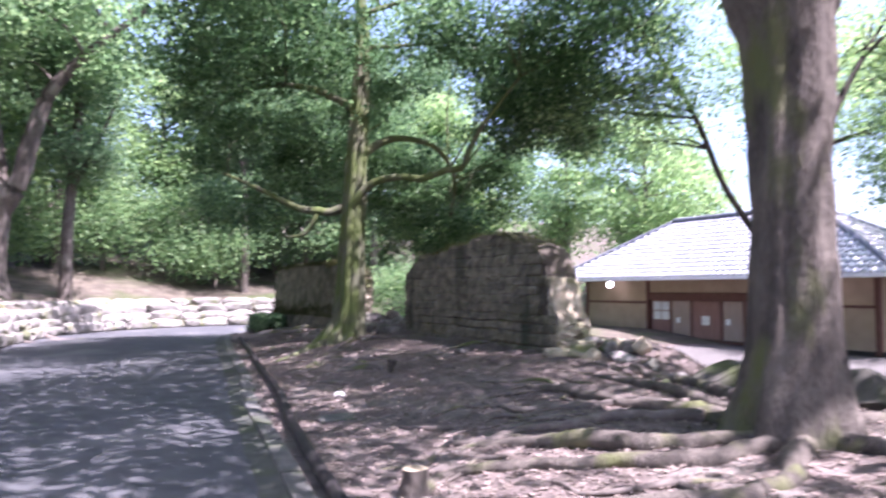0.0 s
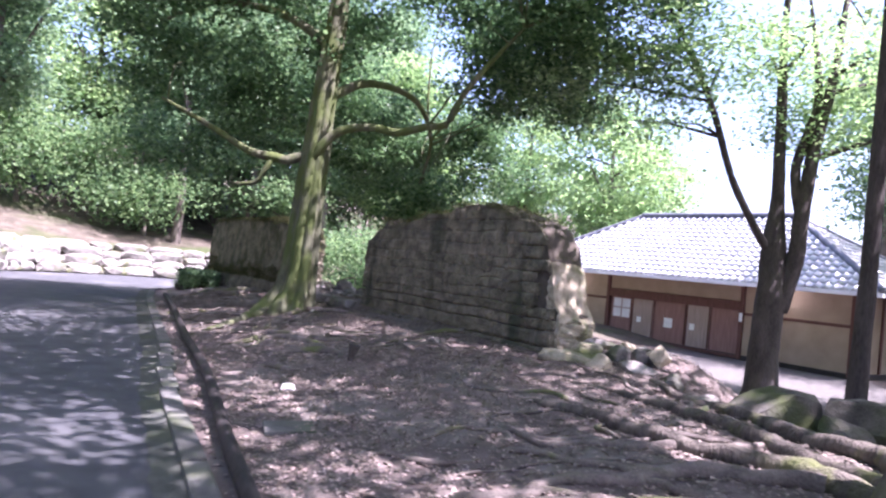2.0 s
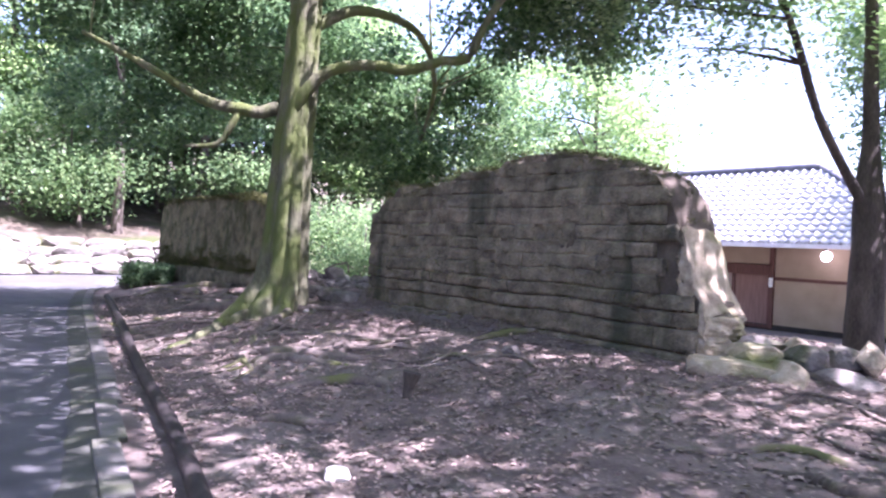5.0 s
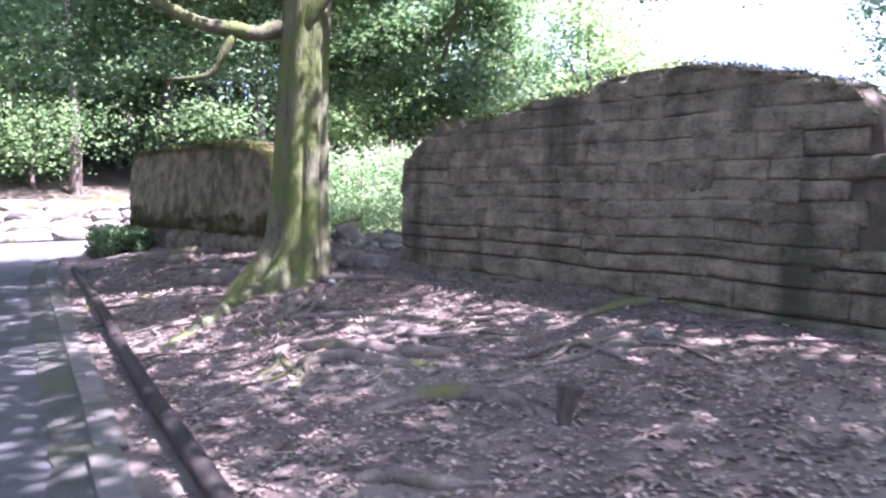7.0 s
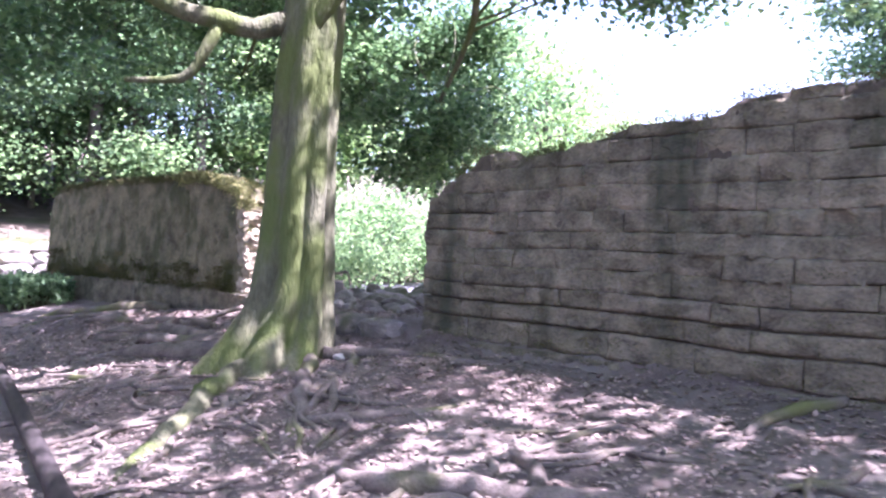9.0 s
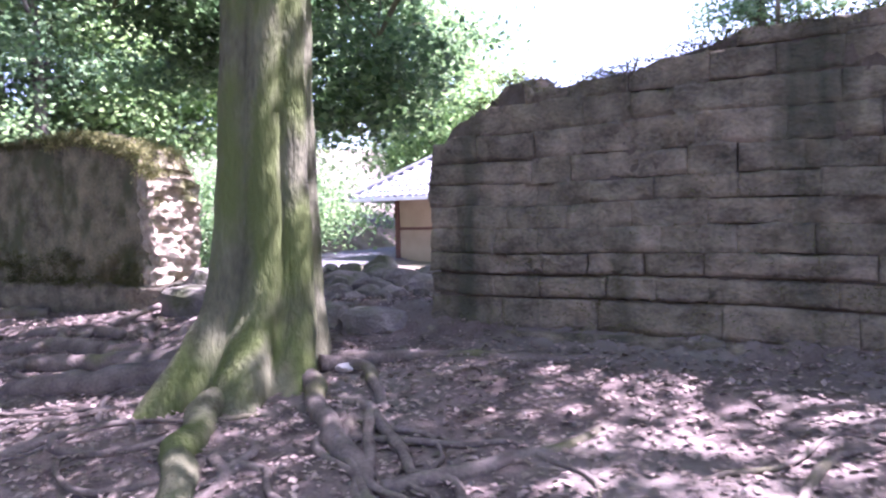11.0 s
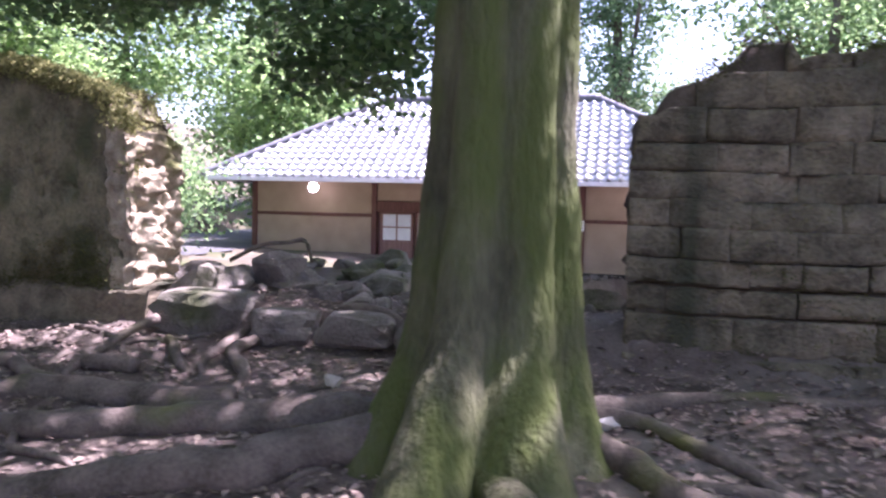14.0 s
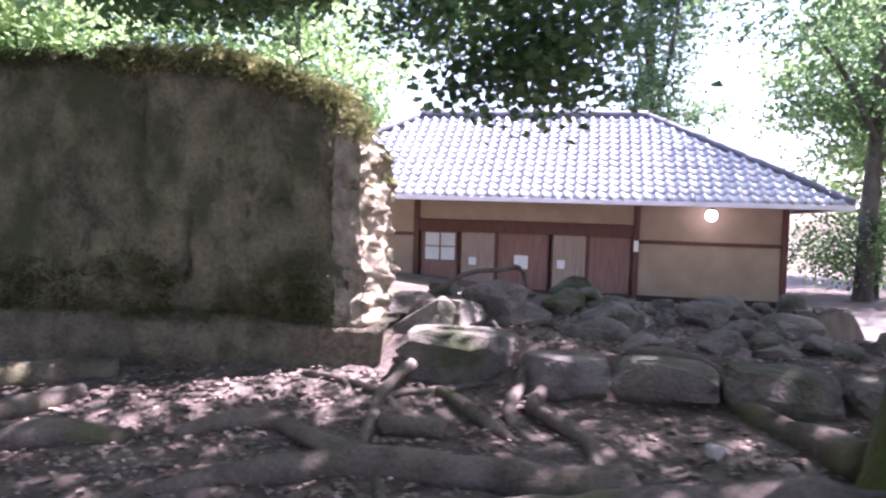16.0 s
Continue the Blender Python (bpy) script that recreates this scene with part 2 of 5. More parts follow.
def smooth_line(pts, step):
    """A rounded line through the points (each any number of values), sampled every step or so."""
    p = np.array(pts, dtype=float)
    out = []
    for i in range(len(p) - 1):
        a, b, c, d = p[max(i - 1, 0)], p[i], p[i + 1], p[min(i + 2, len(p) - 1)]
        n = max(2, int(np.linalg.norm((c - b)[:3]) / step))
        for k in range(n):
            t = k / n
            out.append(0.5 * (2 * b + (c - a) * t + (2 * a - 5 * b + 4 * c - d) * t * t + (3 * b - a - 3 * c + d) * t ** 3))
    out.append(p[-1])
    return np.array(out)


def tube(line, segs, rough=0.0, freq=2.5, flute=None, squash=1.0):
    """Verts and faces of a limb along rows of x, y, z, radius."""
    verts, faces = [], []
    n = len(line)
    for i in range(n):
        d = Vector(line[min(i + 1, n - 1)][:3] - line[max(i - 1, 0)][:3]).normalized()
        side = d.orthogonal().normalized() if abs(d.z) < 0.9 else Vector((1, 0, 0))
        if abs(d.z) < 0.9:
            side = d.cross(Vector((0, 0, 1))).normalized()
        else:
            side = (side - d * side.dot(d)).normalized()
        up = side.cross(d).normalized()
        c, r = Vector(line[i][:3]), line[i][3]
        for k in range(segs):
            a = 2 * math.pi * k / segs
            w = side * math.cos(a) + up * math.sin(a) * squash
            rr = r
            if flute:
                rr *= flute(a, c.z)
            p = c + w * rr
            if rough:
                p += w * (r * rough * noise.noise(p * freq) + r * rough * 0.5 * noise.noise(p * freq * 3.1))
            verts.append(p)
    for i in range(n - 1):
        for k in range(segs):
            a, b = i * segs + k, i * segs + (k + 1) % segs
            faces.append((a, b, b + segs, a + segs))
    faces.append(tuple(range(segs))[::-1])
    faces.append(tuple(range((n - 1) * segs, n * segs)))
    return verts, faces


def rock(name, centre, size, seed, mat, parent=None, label="", detail=3, boxy=0.0):
    """A rough rounded stone, flat-cut here and there."""
    rng = random.Random(seed)
    bm = bmesh.new()
    bmesh.ops.create_icosphere(bm, subdivisions=detail, radius=1.0)
    off = Vector((rng.uniform(0, 50), rng.uniform(0, 50), rng.uniform(0, 50)))
    cuts = [(Vector((rng.gauss(0, 1), rng.gauss(0, 1), rng.gauss(0, 0.7))).normalized(), rng.uniform(0.5, 0.82) if boxy < 0.6 else rng.uniform(0.82, 1.2)) for _ in range(13)]
    turn = Matrix.Rotation(0 if boxy else rng.uniform(0, 6.28), 3, "Z")
    for v in bm.verts:
        p = v.co.copy()
        if boxy:
            p *= 1 + boxy * (0.92 / max(abs(p.x), abs(p.y), abs(p.z)) - 1)
        for nrm, d in cuts:
            over = p.dot(nrm) - d
            if over > 0:
                p -= nrm * over
        p *= 1 + 0.07 * noise.noise(p * 1.6 + off) + 0.07 * noise.noise(p * 5 + off)
        v.co = turn @ Vector((p.x * size[0], p.y * size[1], p.z * size[2])) + Vector(centre)
    me = bpy.data.meshes.new(name)
    bm.to_mesh(me)
    bm.free()
    me.materials.append(mat)
    ob = new(name, me)
    if parent:
        ob.parent = parent
    if label:
        ob["label"] = label
    return ob


# ---- plan of the ground ----
WALL_A, WALL_DIR = np.array((-0.83, 16.25)), np.array((0.46517, -0.88522))     # right wall: its far end, and the way along it
WALL_N = np.array((0.88522, 0.46517))                                         # towards the yard
LEFT_A, LEFT_DIR = np.array((-2.50, 19.30)), np.array((-0.5708, 0.8211))       # left wall: its near end
LEFT_N = np.array((0.8211, 0.5708))
YARD_Z = -0.55
ROAD_MID = smooth_line([(3.47, -30, 0), (-0.08, -13, 0), (-2.18, -0.5, 0), (-5.88, 10.5, 0), (-9.1, 20.0, 0), (-9.75, 24.0, 0), (-7.9, 27.3, 0), (-4.0, 29.3, 0), (3.0, 33, 0), (22, 45, 0), (60, 60, 0)], 0.8)[:, :2]


def pole_x(y):
    return -0.70 - 0.335 * (y - 4.84) + 0.10 * step01(y, 6, 11)


def step01(v, a, b):
    t = np.clip((v - a) / (b - a), 0, 1)
    return t * t * (3 - 2 * t)


def road_side(x, y):
    """Distance from the road's middle line, and on which side (left: minus)."""
    p = np.stack([np.asarray(x, float).ravel(), np.asarray(y, float).ravel()], 1)
    best, sign = np.full(len(p), 1e9), np.ones(len(p))
    for a, b in zip(ROAD_MID[:-1], ROAD_MID[1:]):
        d = b - a
        t = np.clip(((p - a) @ d) / (d @ d), 0, 1)
        q = p - a - t[:, None] * d
        dist = np.hypot(q[:, 0], q[:, 1])
        near = dist < best
        best[near] = dist[near]
        sign[near] = np.sign(d[1] * q[near, 0] - d[0] * q[near, 1])
    return (best * sign).reshape(np.shape(x))


def waves(x, y):
    return (np.sin(1.7 * x + 0.6 * y + 1) * np.sin(1.3 * y - 0.7 * x) * 0.5 + np.sin(3.9 * x + 1.1) * np.sin(4.3 * y + 0.4 * x) * 0.3
            + np.sin(8.3 * x - 3.1 * y) * np.sin(7.1 * y + 2.7 * x + 2) * 0.2)


ROAD_HALF = 2.66


def ground_z(x, y):
    x, y = np.asarray(x, float), np.asarray(y, float)
    r = road_side(x, y)
    s = (x - pole_x(y)) * 0.948
    plat = np.clip(0.03 + 0.115 * np.clip(s, 0, 6) + 0.012 * np.clip(y - 10, -8, 10) * np.clip(s, 0, 1), 0, 0.72)
    plat = plat + waves(x, y) * 0.05 * np.clip(s, 0, 1)
    low = 1 - step01(y, 9.3, 11.2)
    plat = plat * (1 - low) + np.minimum(plat, 0.34 + 0.04 * waves(x * 1.3, y * 1.3)) * low
    w = (x - 1.85) * 0.885 + (y - 11.15) * 0.465
    w2 = (x + 2.5) * 0.8211 + (y - 19.3) * 0.5708
    behind = step01(w, -0.15, 0.05) * (1 - step01(w, 2.2, 3.2)) * step01(y, 12.5, 14) * (1 - step01(y, 20, 22))
    plat = plat + behind * np.clip(0.66 + 0.05 * waves(x * 1.5, y * 1.5) - plat, 0, 1)
    drop = np.where(y < 17.5, step01(w, 1.1 - 1.4 * low, 3.3 - 1.3 * low), step01(w2, 2.0, 4.5))
    right = plat * (1 - drop) + YARD_Z * drop
    far = step01(y, 25, 30)
    right = right * (1 - far) + (-0.1) * far
    right = np.where(r < 3.2, right * step01(r, 2.7, 3.2) + 0.02 * (1 - step01(r, 2.7, 3.2)), right)
    u = -r - ROAD_HALF
    left = 0.75 * step01(u, 0.2, 0.6) + (0.72 - 0.5 * step01(y, 18, 26)) * np.clip(u - 0.4, 0, 6) + 0.25 * np.clip(u - 6.4, 0, 30) + waves(x * 0.6, y * 0.6) * 0.16 * step01(u, 0.5, 2)
    z = np.where(r >= 0, right, left)
    return np.where(np.abs(r) < ROAD_HALF + 0.02, -0.06, z)


def gz(x, y):
    return float(ground_z(np.array([x]), np.array([y]))[0])


# ---- ground ----
def axis(lo, a, b, hi, fine):
    left = [a - fine * (1.07 ** k - 1) / 0.07 for k in range(1, 120)]
    right = [b + fine * (1.07 ** k - 1) / 0.07 for k in range(1, 120)]
    v = [q for q in left if q > lo][::-1] + list(np.arange(a, b + 1e-6, fine)) + [q for q in right if q < hi]
    return np.array([lo] + v + [hi])


xs, ys = axis(-400, -9.5, 5.5, 400, 0.11), axis(-300, 2.0, 23.0, 500, 0.11)
GX, GY = np.meshgrid(xs, ys)
GZ = ground_z(GX, GY)
nx, ny = len(xs), len(ys)
faces = [(j * nx + i, j * nx + i + 1, (j + 1) * nx + i + 1, (j + 1) * nx + i) for j in range(ny - 1) for i in range(nx - 1)]
ground = mesh_ob("ground", np.stack([GX.ravel(), GY.ravel(), GZ.ravel()], 1), faces, SOIL)
ground.data.materials.append(HILL_SOIL)
mid_x, mid_y = [(q[:-1, :-1] + q[1:, 1:]).ravel() / 2 for q in (GX, GY)]
ground.data.polygons.foreach_set("material_index", ((road_side(mid_x, mid_y) < 0) | (mid_y > 26)).astype(np.int32))
tagged(ground, "trodden brown soil strewn with dry leaves and roots", "ground", kind="structure")


def strip(name, line, offs, z, mat, label, category):
    """A band that follows a line at two or more offsets to its right."""
    verts, fcs = [], []
    k = len(offs)
    for i, p in enumerate(line):
        d = line[min(i + 1, len(line) - 1)] - line[max(i - 1, 0)]
        d = d / np.linalg.norm(d)
        nrm = np.array((d[1], -d[0]))
        for o, zz in zip(offs, z):
            q = p + nrm * o
            verts.append((q[0], q[1], zz))
    for i in range(len(line) - 1):
        for j in range(k - 1):
            fcs.append((i * k + j, i * k + j + 1, (i + 1) * k + j + 1, (i + 1) * k + j))
    ob = mesh_ob(name, verts, fcs, mat)
    return tagged(ob, label, category, kind="structure")


strip("road", ROAD_MID, (-2.75, -1.5, 0, 1.5, 2.4, 2.68), (0.0, 0.02, 0.03, 0.015, 0.0, -0.01), ASPHALT, "grey asphalt road dappled with sunlight", "road")


def road_edge():
    """Damp mossy band between the asphalt and the kerb, with a wandering inner edge."""
    line = smooth_line([(*p, 0) for p in ROAD_MID], 0.15)[:, :2]
    line = np.array([p for p in line if 1.0 < p[1] < 24.5])
    verts, fcs = [], []
    for i, p in enumerate(line):
        d = line[min(i + 1, len(line) - 1)] - line[max(i - 1, 0)]
        d = d / np.linalg.norm(d)
        far = 0.13 * float(step01(p[1], 7, 11))
        inner = 2.50 + 0.7 * far + 0.05 * noise.noise(Vector((p[0] * 2.3, p[1] * 2.3, 3))) + 0.03 * noise.noise(Vector((p[0] * 8, p[1] * 8, 5)))
        for o, zz in ((inner, 0.004), (2.62, 0.012), (2.72 + far, 0.036)):
            verts.append((p[0] + d[1] * o, p[1] - d[0] * o, zz))
    for i in range(len(line) - 1):
        for j in range(2):
            fcs.append((i * 3 + j, i * 3 + j + 1, i * 3 + j + 4, i * 3 + j + 3))
    tagged(mesh_ob("road_edge", verts, fcs, GUTTER), "damp greenish silt along the road's edge", "road", kind="structure")


road_edge()


# ---- kerb and edging pole ----
def kerb():
    k = thing("kerb", "weathered concrete kerb along the asphalt road", "kerb", kind="structure")
    line = smooth_line([(*p, 0) for p in ROAD_MID], 0.3)[:, :2]
    keep = [p for p in line if 1.0 < p[1] < 24.5]
    start = keep[0]
    count = 0
    for a, b in zip(keep[:-1], keep[1:]):
        if np.linalg.norm(b - start) < 0.9:
            continue
        d = b - start
        length = np.linalg.norm(d)
        d = d / length
        nrm = np.array((d[1], -d[0]))
        mid = (start + b) / 2 + nrm * (ROAD_HALF + 0.11 + 0.13 * float(step01(start[1], 7, 11)))
        bm = bmesh.new()
        box_bm(bm, -length / 2 + 0.004, length / 2 - 0.004, -0.085, 0.085, -0.12, 0.062 + 0.006 * math.sin(count * 2.1), None, 0.02)
        bmesh.ops.transform(bm, matrix=Matrix.Translation((mid[0], mid[1], 0)) @ Matrix.Rotation(math.atan2(d[1], d[0]) + 0.004 * math.sin(count), 4, "Z"), verts=bm.verts[:])
        part("kerbstone", bm, CONCRETE, k)
        start = b
        count += 1


kerb()

pole_line = smooth_line([(pole_x(y) + 0.02 * math.sin(y * 0.8), y, 0.11 + 0.012 * math.sin(y * 0.9), 0.055) for y in (1.0, 4, 7, 10, 13, 16, 18.5, 20.6)], 0.3)
v, f = tube(pole_line, 14, 0.05, 3)
tagged(mesh_ob("edging_pole", v, f, POLE), "long dark round pole lying along the kerb", "pole")


# ---- earthen walls ----
def profile(points):
    a = np.array(points)
    return lambda q: float(np.interp(q, a[:, 0], a[:, 1]))


RIGHT_TOP = profile([(-0.1, 1.2), (-0.02, 1.72), (0.0, 1.9), (0.13, 1.9), (0.15, 2.05), (0.35, 2.09), (0.46, 2.16), (0.51, 2.18), (0.54, 2.28), (0.77, 2.28), (0.81, 2.19), (1.5, 2.25), (2.15, 2.40), (2.85, 2.40), (2.97, 2.52), (3.7, 2.53), (4.2, 2.46), (4.8, 2.32), (5.15, 2.2), (5.3, 2.0), (5.45, 1.55), (5.6, 1.1), (5.8, 0.7)])
LEFT_TOP = profile([(-0.12, 1.2), (-0.05, 1.8), (0.1, 2.07), (0.45, 2.17), (0.77, 2.29), (1.1, 2.31), (1.7, 2.27), (3.4, 2.28), (5.1, 2.22), (5.45, 2.1), (5.6, 1.8), (5.7, 1.2)])


def slab(name, origin, along, outward, q0, q1, top, base, thick, mat, parent, nq, nh, rough, end_round=0.0, label="", lean=0.0, dent=None, nt=6):
    """A wall body: a closed box grid with a free top line and rough faces. outward: from the seen face to the back."""
    verts, fcs = [], []
    ring = [(0, h) for h in range(nh + 1)] + [(t, nh) for t in range(1, nt)] + [(nt, h) for h in range(nh, -1, -1)]
    for i in range(nq + 1):
        q = q0 + (q1 - q0) * i / nq
        zt = top(q)
        for t, h in ring:
            fh, ft = h / nh, t / nt
            z = base + (zt - base) * fh
            dq = 0.0
            o = thick * ft
            inset = lean * (z - base)
            o = o + inset * (1 - 2 * ft)
            if h == nh and 0 < t < nt:
                z += 0.05 * math.sin(math.pi * ft)
            if i in (0, nq):
                dq = (1 if i == 0 else -1) * (-end_round * math.sin(math.pi * ft))
            p = Vector((origin[0] + along[0] * (q + dq) + outward[0] * o, origin[1] + along[1] * (q + dq) + outward[1] * o, z))
            k = rough * (0.6 * noise.noise(p * 1.5) + 0.55 * noise.noise(p * 4.3) + 0.45 * noise.noise(p * 11) + 0.3 * noise.noise(p * 23))
            kx = rough * (0.6 * noise.noise(p * 2.1 + Vector((9, 3, 1))) + 0.6 * noise.noise(p * 6 + Vector((2, 7, 1))) + 0.12 * noise.noise(p * 15))
            if dent and t == 0:
                k += dent(q, z)
            edge = 0.45 if i in (0, nq) else 0.4
            p += Vector((outward[0] * k + along[0] * kx * edge, outward[1] * k + along[1] * kx * edge, 0.6 * kx if h == nh else 0))
            verts.append(p)
    m = len(ring)
    for i in range(nq):
        for j in range(m - 1):
            a, b = i * m + j, i * m + j + 1
            fcs.append((a, b, b + m, a + m))
    for i, flip in ((0, False), (nq, True)):
        idx = [i * m + j for j in range(m)]
        # end faces as bands between the front and the back line
        front = idx[:nh + 1]
        back = idx[-(nh + 1):][::-1]
        rows_v = [front]
        for t in range(1, nt):
            row = []
            for h in range(nh + 1):
                if h == nh:
                    row.append(idx[nh + t])
                    continue
                p = verts[front[h]].lerp(verts[back[h]], t / nt)
                bulge = (0.5 + math.sin(math.pi * t / nt)) * rough * (0.5 + 0.9 * noise.noise(p * 5.2) + 0.7 * noise.noise(p * 13) + 0.4 * noise.noise(p * 29))
                sgn = 1 if flip else -1
                row.append(len(verts))
                verts.append(p + Vector((along[0] * bulge * sgn, along[1] * bulge * sgn, 0)))
            rows_v.append(row)
        rows_v.append(back)
        for ra, rb in zip(rows_v[:-1], rows_v[1:]):
            for h in range(nh):
                quad = (ra[h], rb[h], rb[h + 1], ra[h + 1])
                fcs.append(quad if flip else quad[::-1])
    return mesh_ob(name, verts, fcs, mat, parent, label)


def block(parent, origin, along, outward, q0, q1, z0, z1, top, out, mat, rng):
    """One adobe block: a cushion-faced slab whose top is cut by the wall's top line."""
    cols, rows = 14, 6
    open_q, open_z = rng.random() < 0.3, rng.random() < 0.4
    grid = []
    for j in range(rows + 1):
        for i in range(cols + 1):
            q = q0 + (q1 - q0) * (i / cols if i in (0, cols) else 0.025 + 0.95 * (i - 1) / (cols - 2))
            z = z0 + (z1 - z0) * (j / rows if j in (0, rows) else 0.06 + 0.88 * (j - 1) / (rows - 2))
            ex = min(i, cols - i) / cols * 2
            ez = min(j, rows - j) / rows * 2
            o = out + 0.035 * noise.noise(Vector((q * 1.7, z * 2.2, 7))) + 0.02 * (noise.noise(Vector((q * 5, z * 7, 1.3)))) + 0.026 * noise.noise(Vector((q * 10, z * 13, 4))) + 0.016 * noise.noise(Vector((q * 24, z * 27, 2)))
            o -= 0.03 * ((ex == 0 and open_q) or (ez == 0 and open_z)) * rng.uniform(0.2, 1.4)
            o -= 0.05 * max(0.0, noise.noise(Vector((q * 3.1, z * 4.5, 21))) - 0.25)
            o -= 0.10 * max(0.0, noise.noise(Vector((q * 6.2, z * 9.5, 31))) - 0.42)
            if ex == 0 or ez == 0:
                o -= 0.035 * max(0.0, 0.15 + noise.noise(Vector((q * 4.3, z * 5.1, 41))))
            z += 0.03 * noise.noise(Vector((q * 1.1, round(z0, 2) if j == 0 else round(z1, 2), 2.2))) * (j in (0, rows))
            z = min(z, top(q) - 0.01 + 0.015 * noise.noise(Vector((q * 8, 3, 3))))
            wob = 0.006 * noise.noise(Vector((q * 9, z * 9, 8)))
            grid.append((q + wob, z + wob, o))
    verts, fcs = [], []
    for q, z, o in grid:
        verts.append((origin[0] + along[0] * q - outward[0] * o, origin[1] + along[1] * q - outward[1] * o, z))
    for q, z, o in grid:
        verts.append((origin[0] + along[0] * q + outward[0] * 0.06, origin[1] + along[1] * q + outward[1] * 0.06, z))
    c = cols + 1
    nb = c * (rows + 1)
    for j in range(rows):
        for i in range(cols):
            a = j * c + i
            fcs.append((a, a + 1, a + c + 1, a + c))
    edge = [i for i in range(c)] + [j * c + cols for j in range(1, rows + 1)] + [rows * c + i for i in range(cols - 1, -1, -1)] + [j * c for j in range(rows - 1, 0, -1)]
    for a, b in zip(edge, edge[1:] + edge[:1]):
        fcs.append((b, a, a + nb, b + nb))
    return mesh_ob("adobe_block", verts, fcs, mat, parent)


def plaster_dent(q, z):
    """Cracks, holes and fallen patches in the mud plaster: how far the face lies back."""
    d = 0.0
    for q0, z0, z1, wide in ((1.32, 1.45, 2.15, 0.035), (1.66, 1.1, 1.85, 0.018), (0.98, 0.9, 1.35, 0.022), (0.62, 1.2, 1.5, 0.014), (2.3, 0.9, 1.9, 0.02), (3.1, 1.1, 2.1, 0.02), (4.0, 0.9, 1.7, 0.02), (4.7, 1.2, 2.0, 0.02), (1.38, 1.9, 2.2, 0.05), (1.68, 0.95, 1.15, 0.03), (1.0, 0.85, 1.05, 0.025), (0.8, 1.5, 1.75, 0.016), (1.9, 1.3, 2.0, 0.016)):
        if z0 < z < z1:
            off = abs(q - q0 - 0.05 * noise.noise(Vector((q0 * 7, z * 4, 1))))
            if off < wide:
                d += 0.10 * (1 - off / wide) * (0.4 + 0.6 * abs(noise.noise(Vector((z * 6, q0, 3))) * 2))
    for q0, z0, r in ((0.38, 1.40, 0.05), (1.05, 1.9, 0.03), (0.75, 1.1, 0.035), (1.5, 0.98, 0.04), (0.5, 0.95, 0.03), (2.0, 1.4, 0.04), (1.2, 1.15, 0.03), (0.9, 2.0, 0.03), (1.3, 0.9, 0.035), (0.62, 1.6, 0.03), (0.45, 1.42, 0.06)):
        off = math.hypot(q - q0, (z - z0) * 1.8)
        if off < r:
            d += 0.09 * (1 - off / r)
    v = noise.noise(Vector((q * 2.4, z * 1.6, 11)))
    if v > 0.22:
        d += 0.022
    return d + 0.012 * noise.noise(Vector((q * 16, z * 12, 4)))


def right_wall():
    w = thing("earthen_wall", "ruined dark adobe wall with cracked courses and mossy top", "wall")
    slab("wall_core", WALL_A, WALL_DIR, WALL_N, 0.02, 5.62, lambda q: RIGHT_TOP(q) - 0.02, 0.2, 0.62, ADOBE_CORE, w, 90, 30, 0.05, 0.02, lean=0.02)
    rng = random.Random(4)
    zs = [0.30, 0.56, 0.78]
    while zs[-1] < 2.6:
        zs.append(zs[-1] + rng.uniform(0.15, 0.19))
    for z0, z1 in zip(zs[:-1], zs[1:]):
        q = -0.03
        first = True
        while q < 5.6:
            ln = rng.uniform(0.27, 0.52) if z0 > 0.7 else rng.uniform(0.6, 0.95)
            if first:
                ln *= rng.uniform(0.5, 1.0)
                first = False
            q1 = min(q + ln, 5.66)
            if min(RIGHT_TOP(q + 0.03), RIGHT_TOP(q1 - 0.03)) - 0.01 > z0 + 0.04 and q1 - q > 0.1:
                gap_q, gap_z = rng.choice((-0.006, -0.006, -0.004, 0.007)), rng.choice((-0.006, -0.006, -0.004, 0.005)) if z0 > 0.95 else 0.009
                lean = 0.03 * (1.5 - z0)
                block(w, WALL_A, WALL_DIR, WALL_N, q + gap_q, q1 - gap_q, z0 + gap_z, z1 - gap_z, RIGHT_TOP, 0.02 + rng.uniform(-0.006, 0.006) + (0.05 if z0 < 0.5 else 0) + lean, ADOBE, rng)
            q = q1
    # crumbling near end: sunlight put into its paler earth colour
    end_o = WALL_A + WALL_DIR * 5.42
    slab("crumbled_end", end_o, WALL_DIR, WALL_N, 0.0, 0.30, lambda q: RIGHT_TOP(5.42 + q) + 0.05, 0.45, 0.60, SUNLIT_EARTH, w, 26, 60, 0.09, 0.05, "crumbling earth end, sunlight in its pale colour", nt=22)
    return w


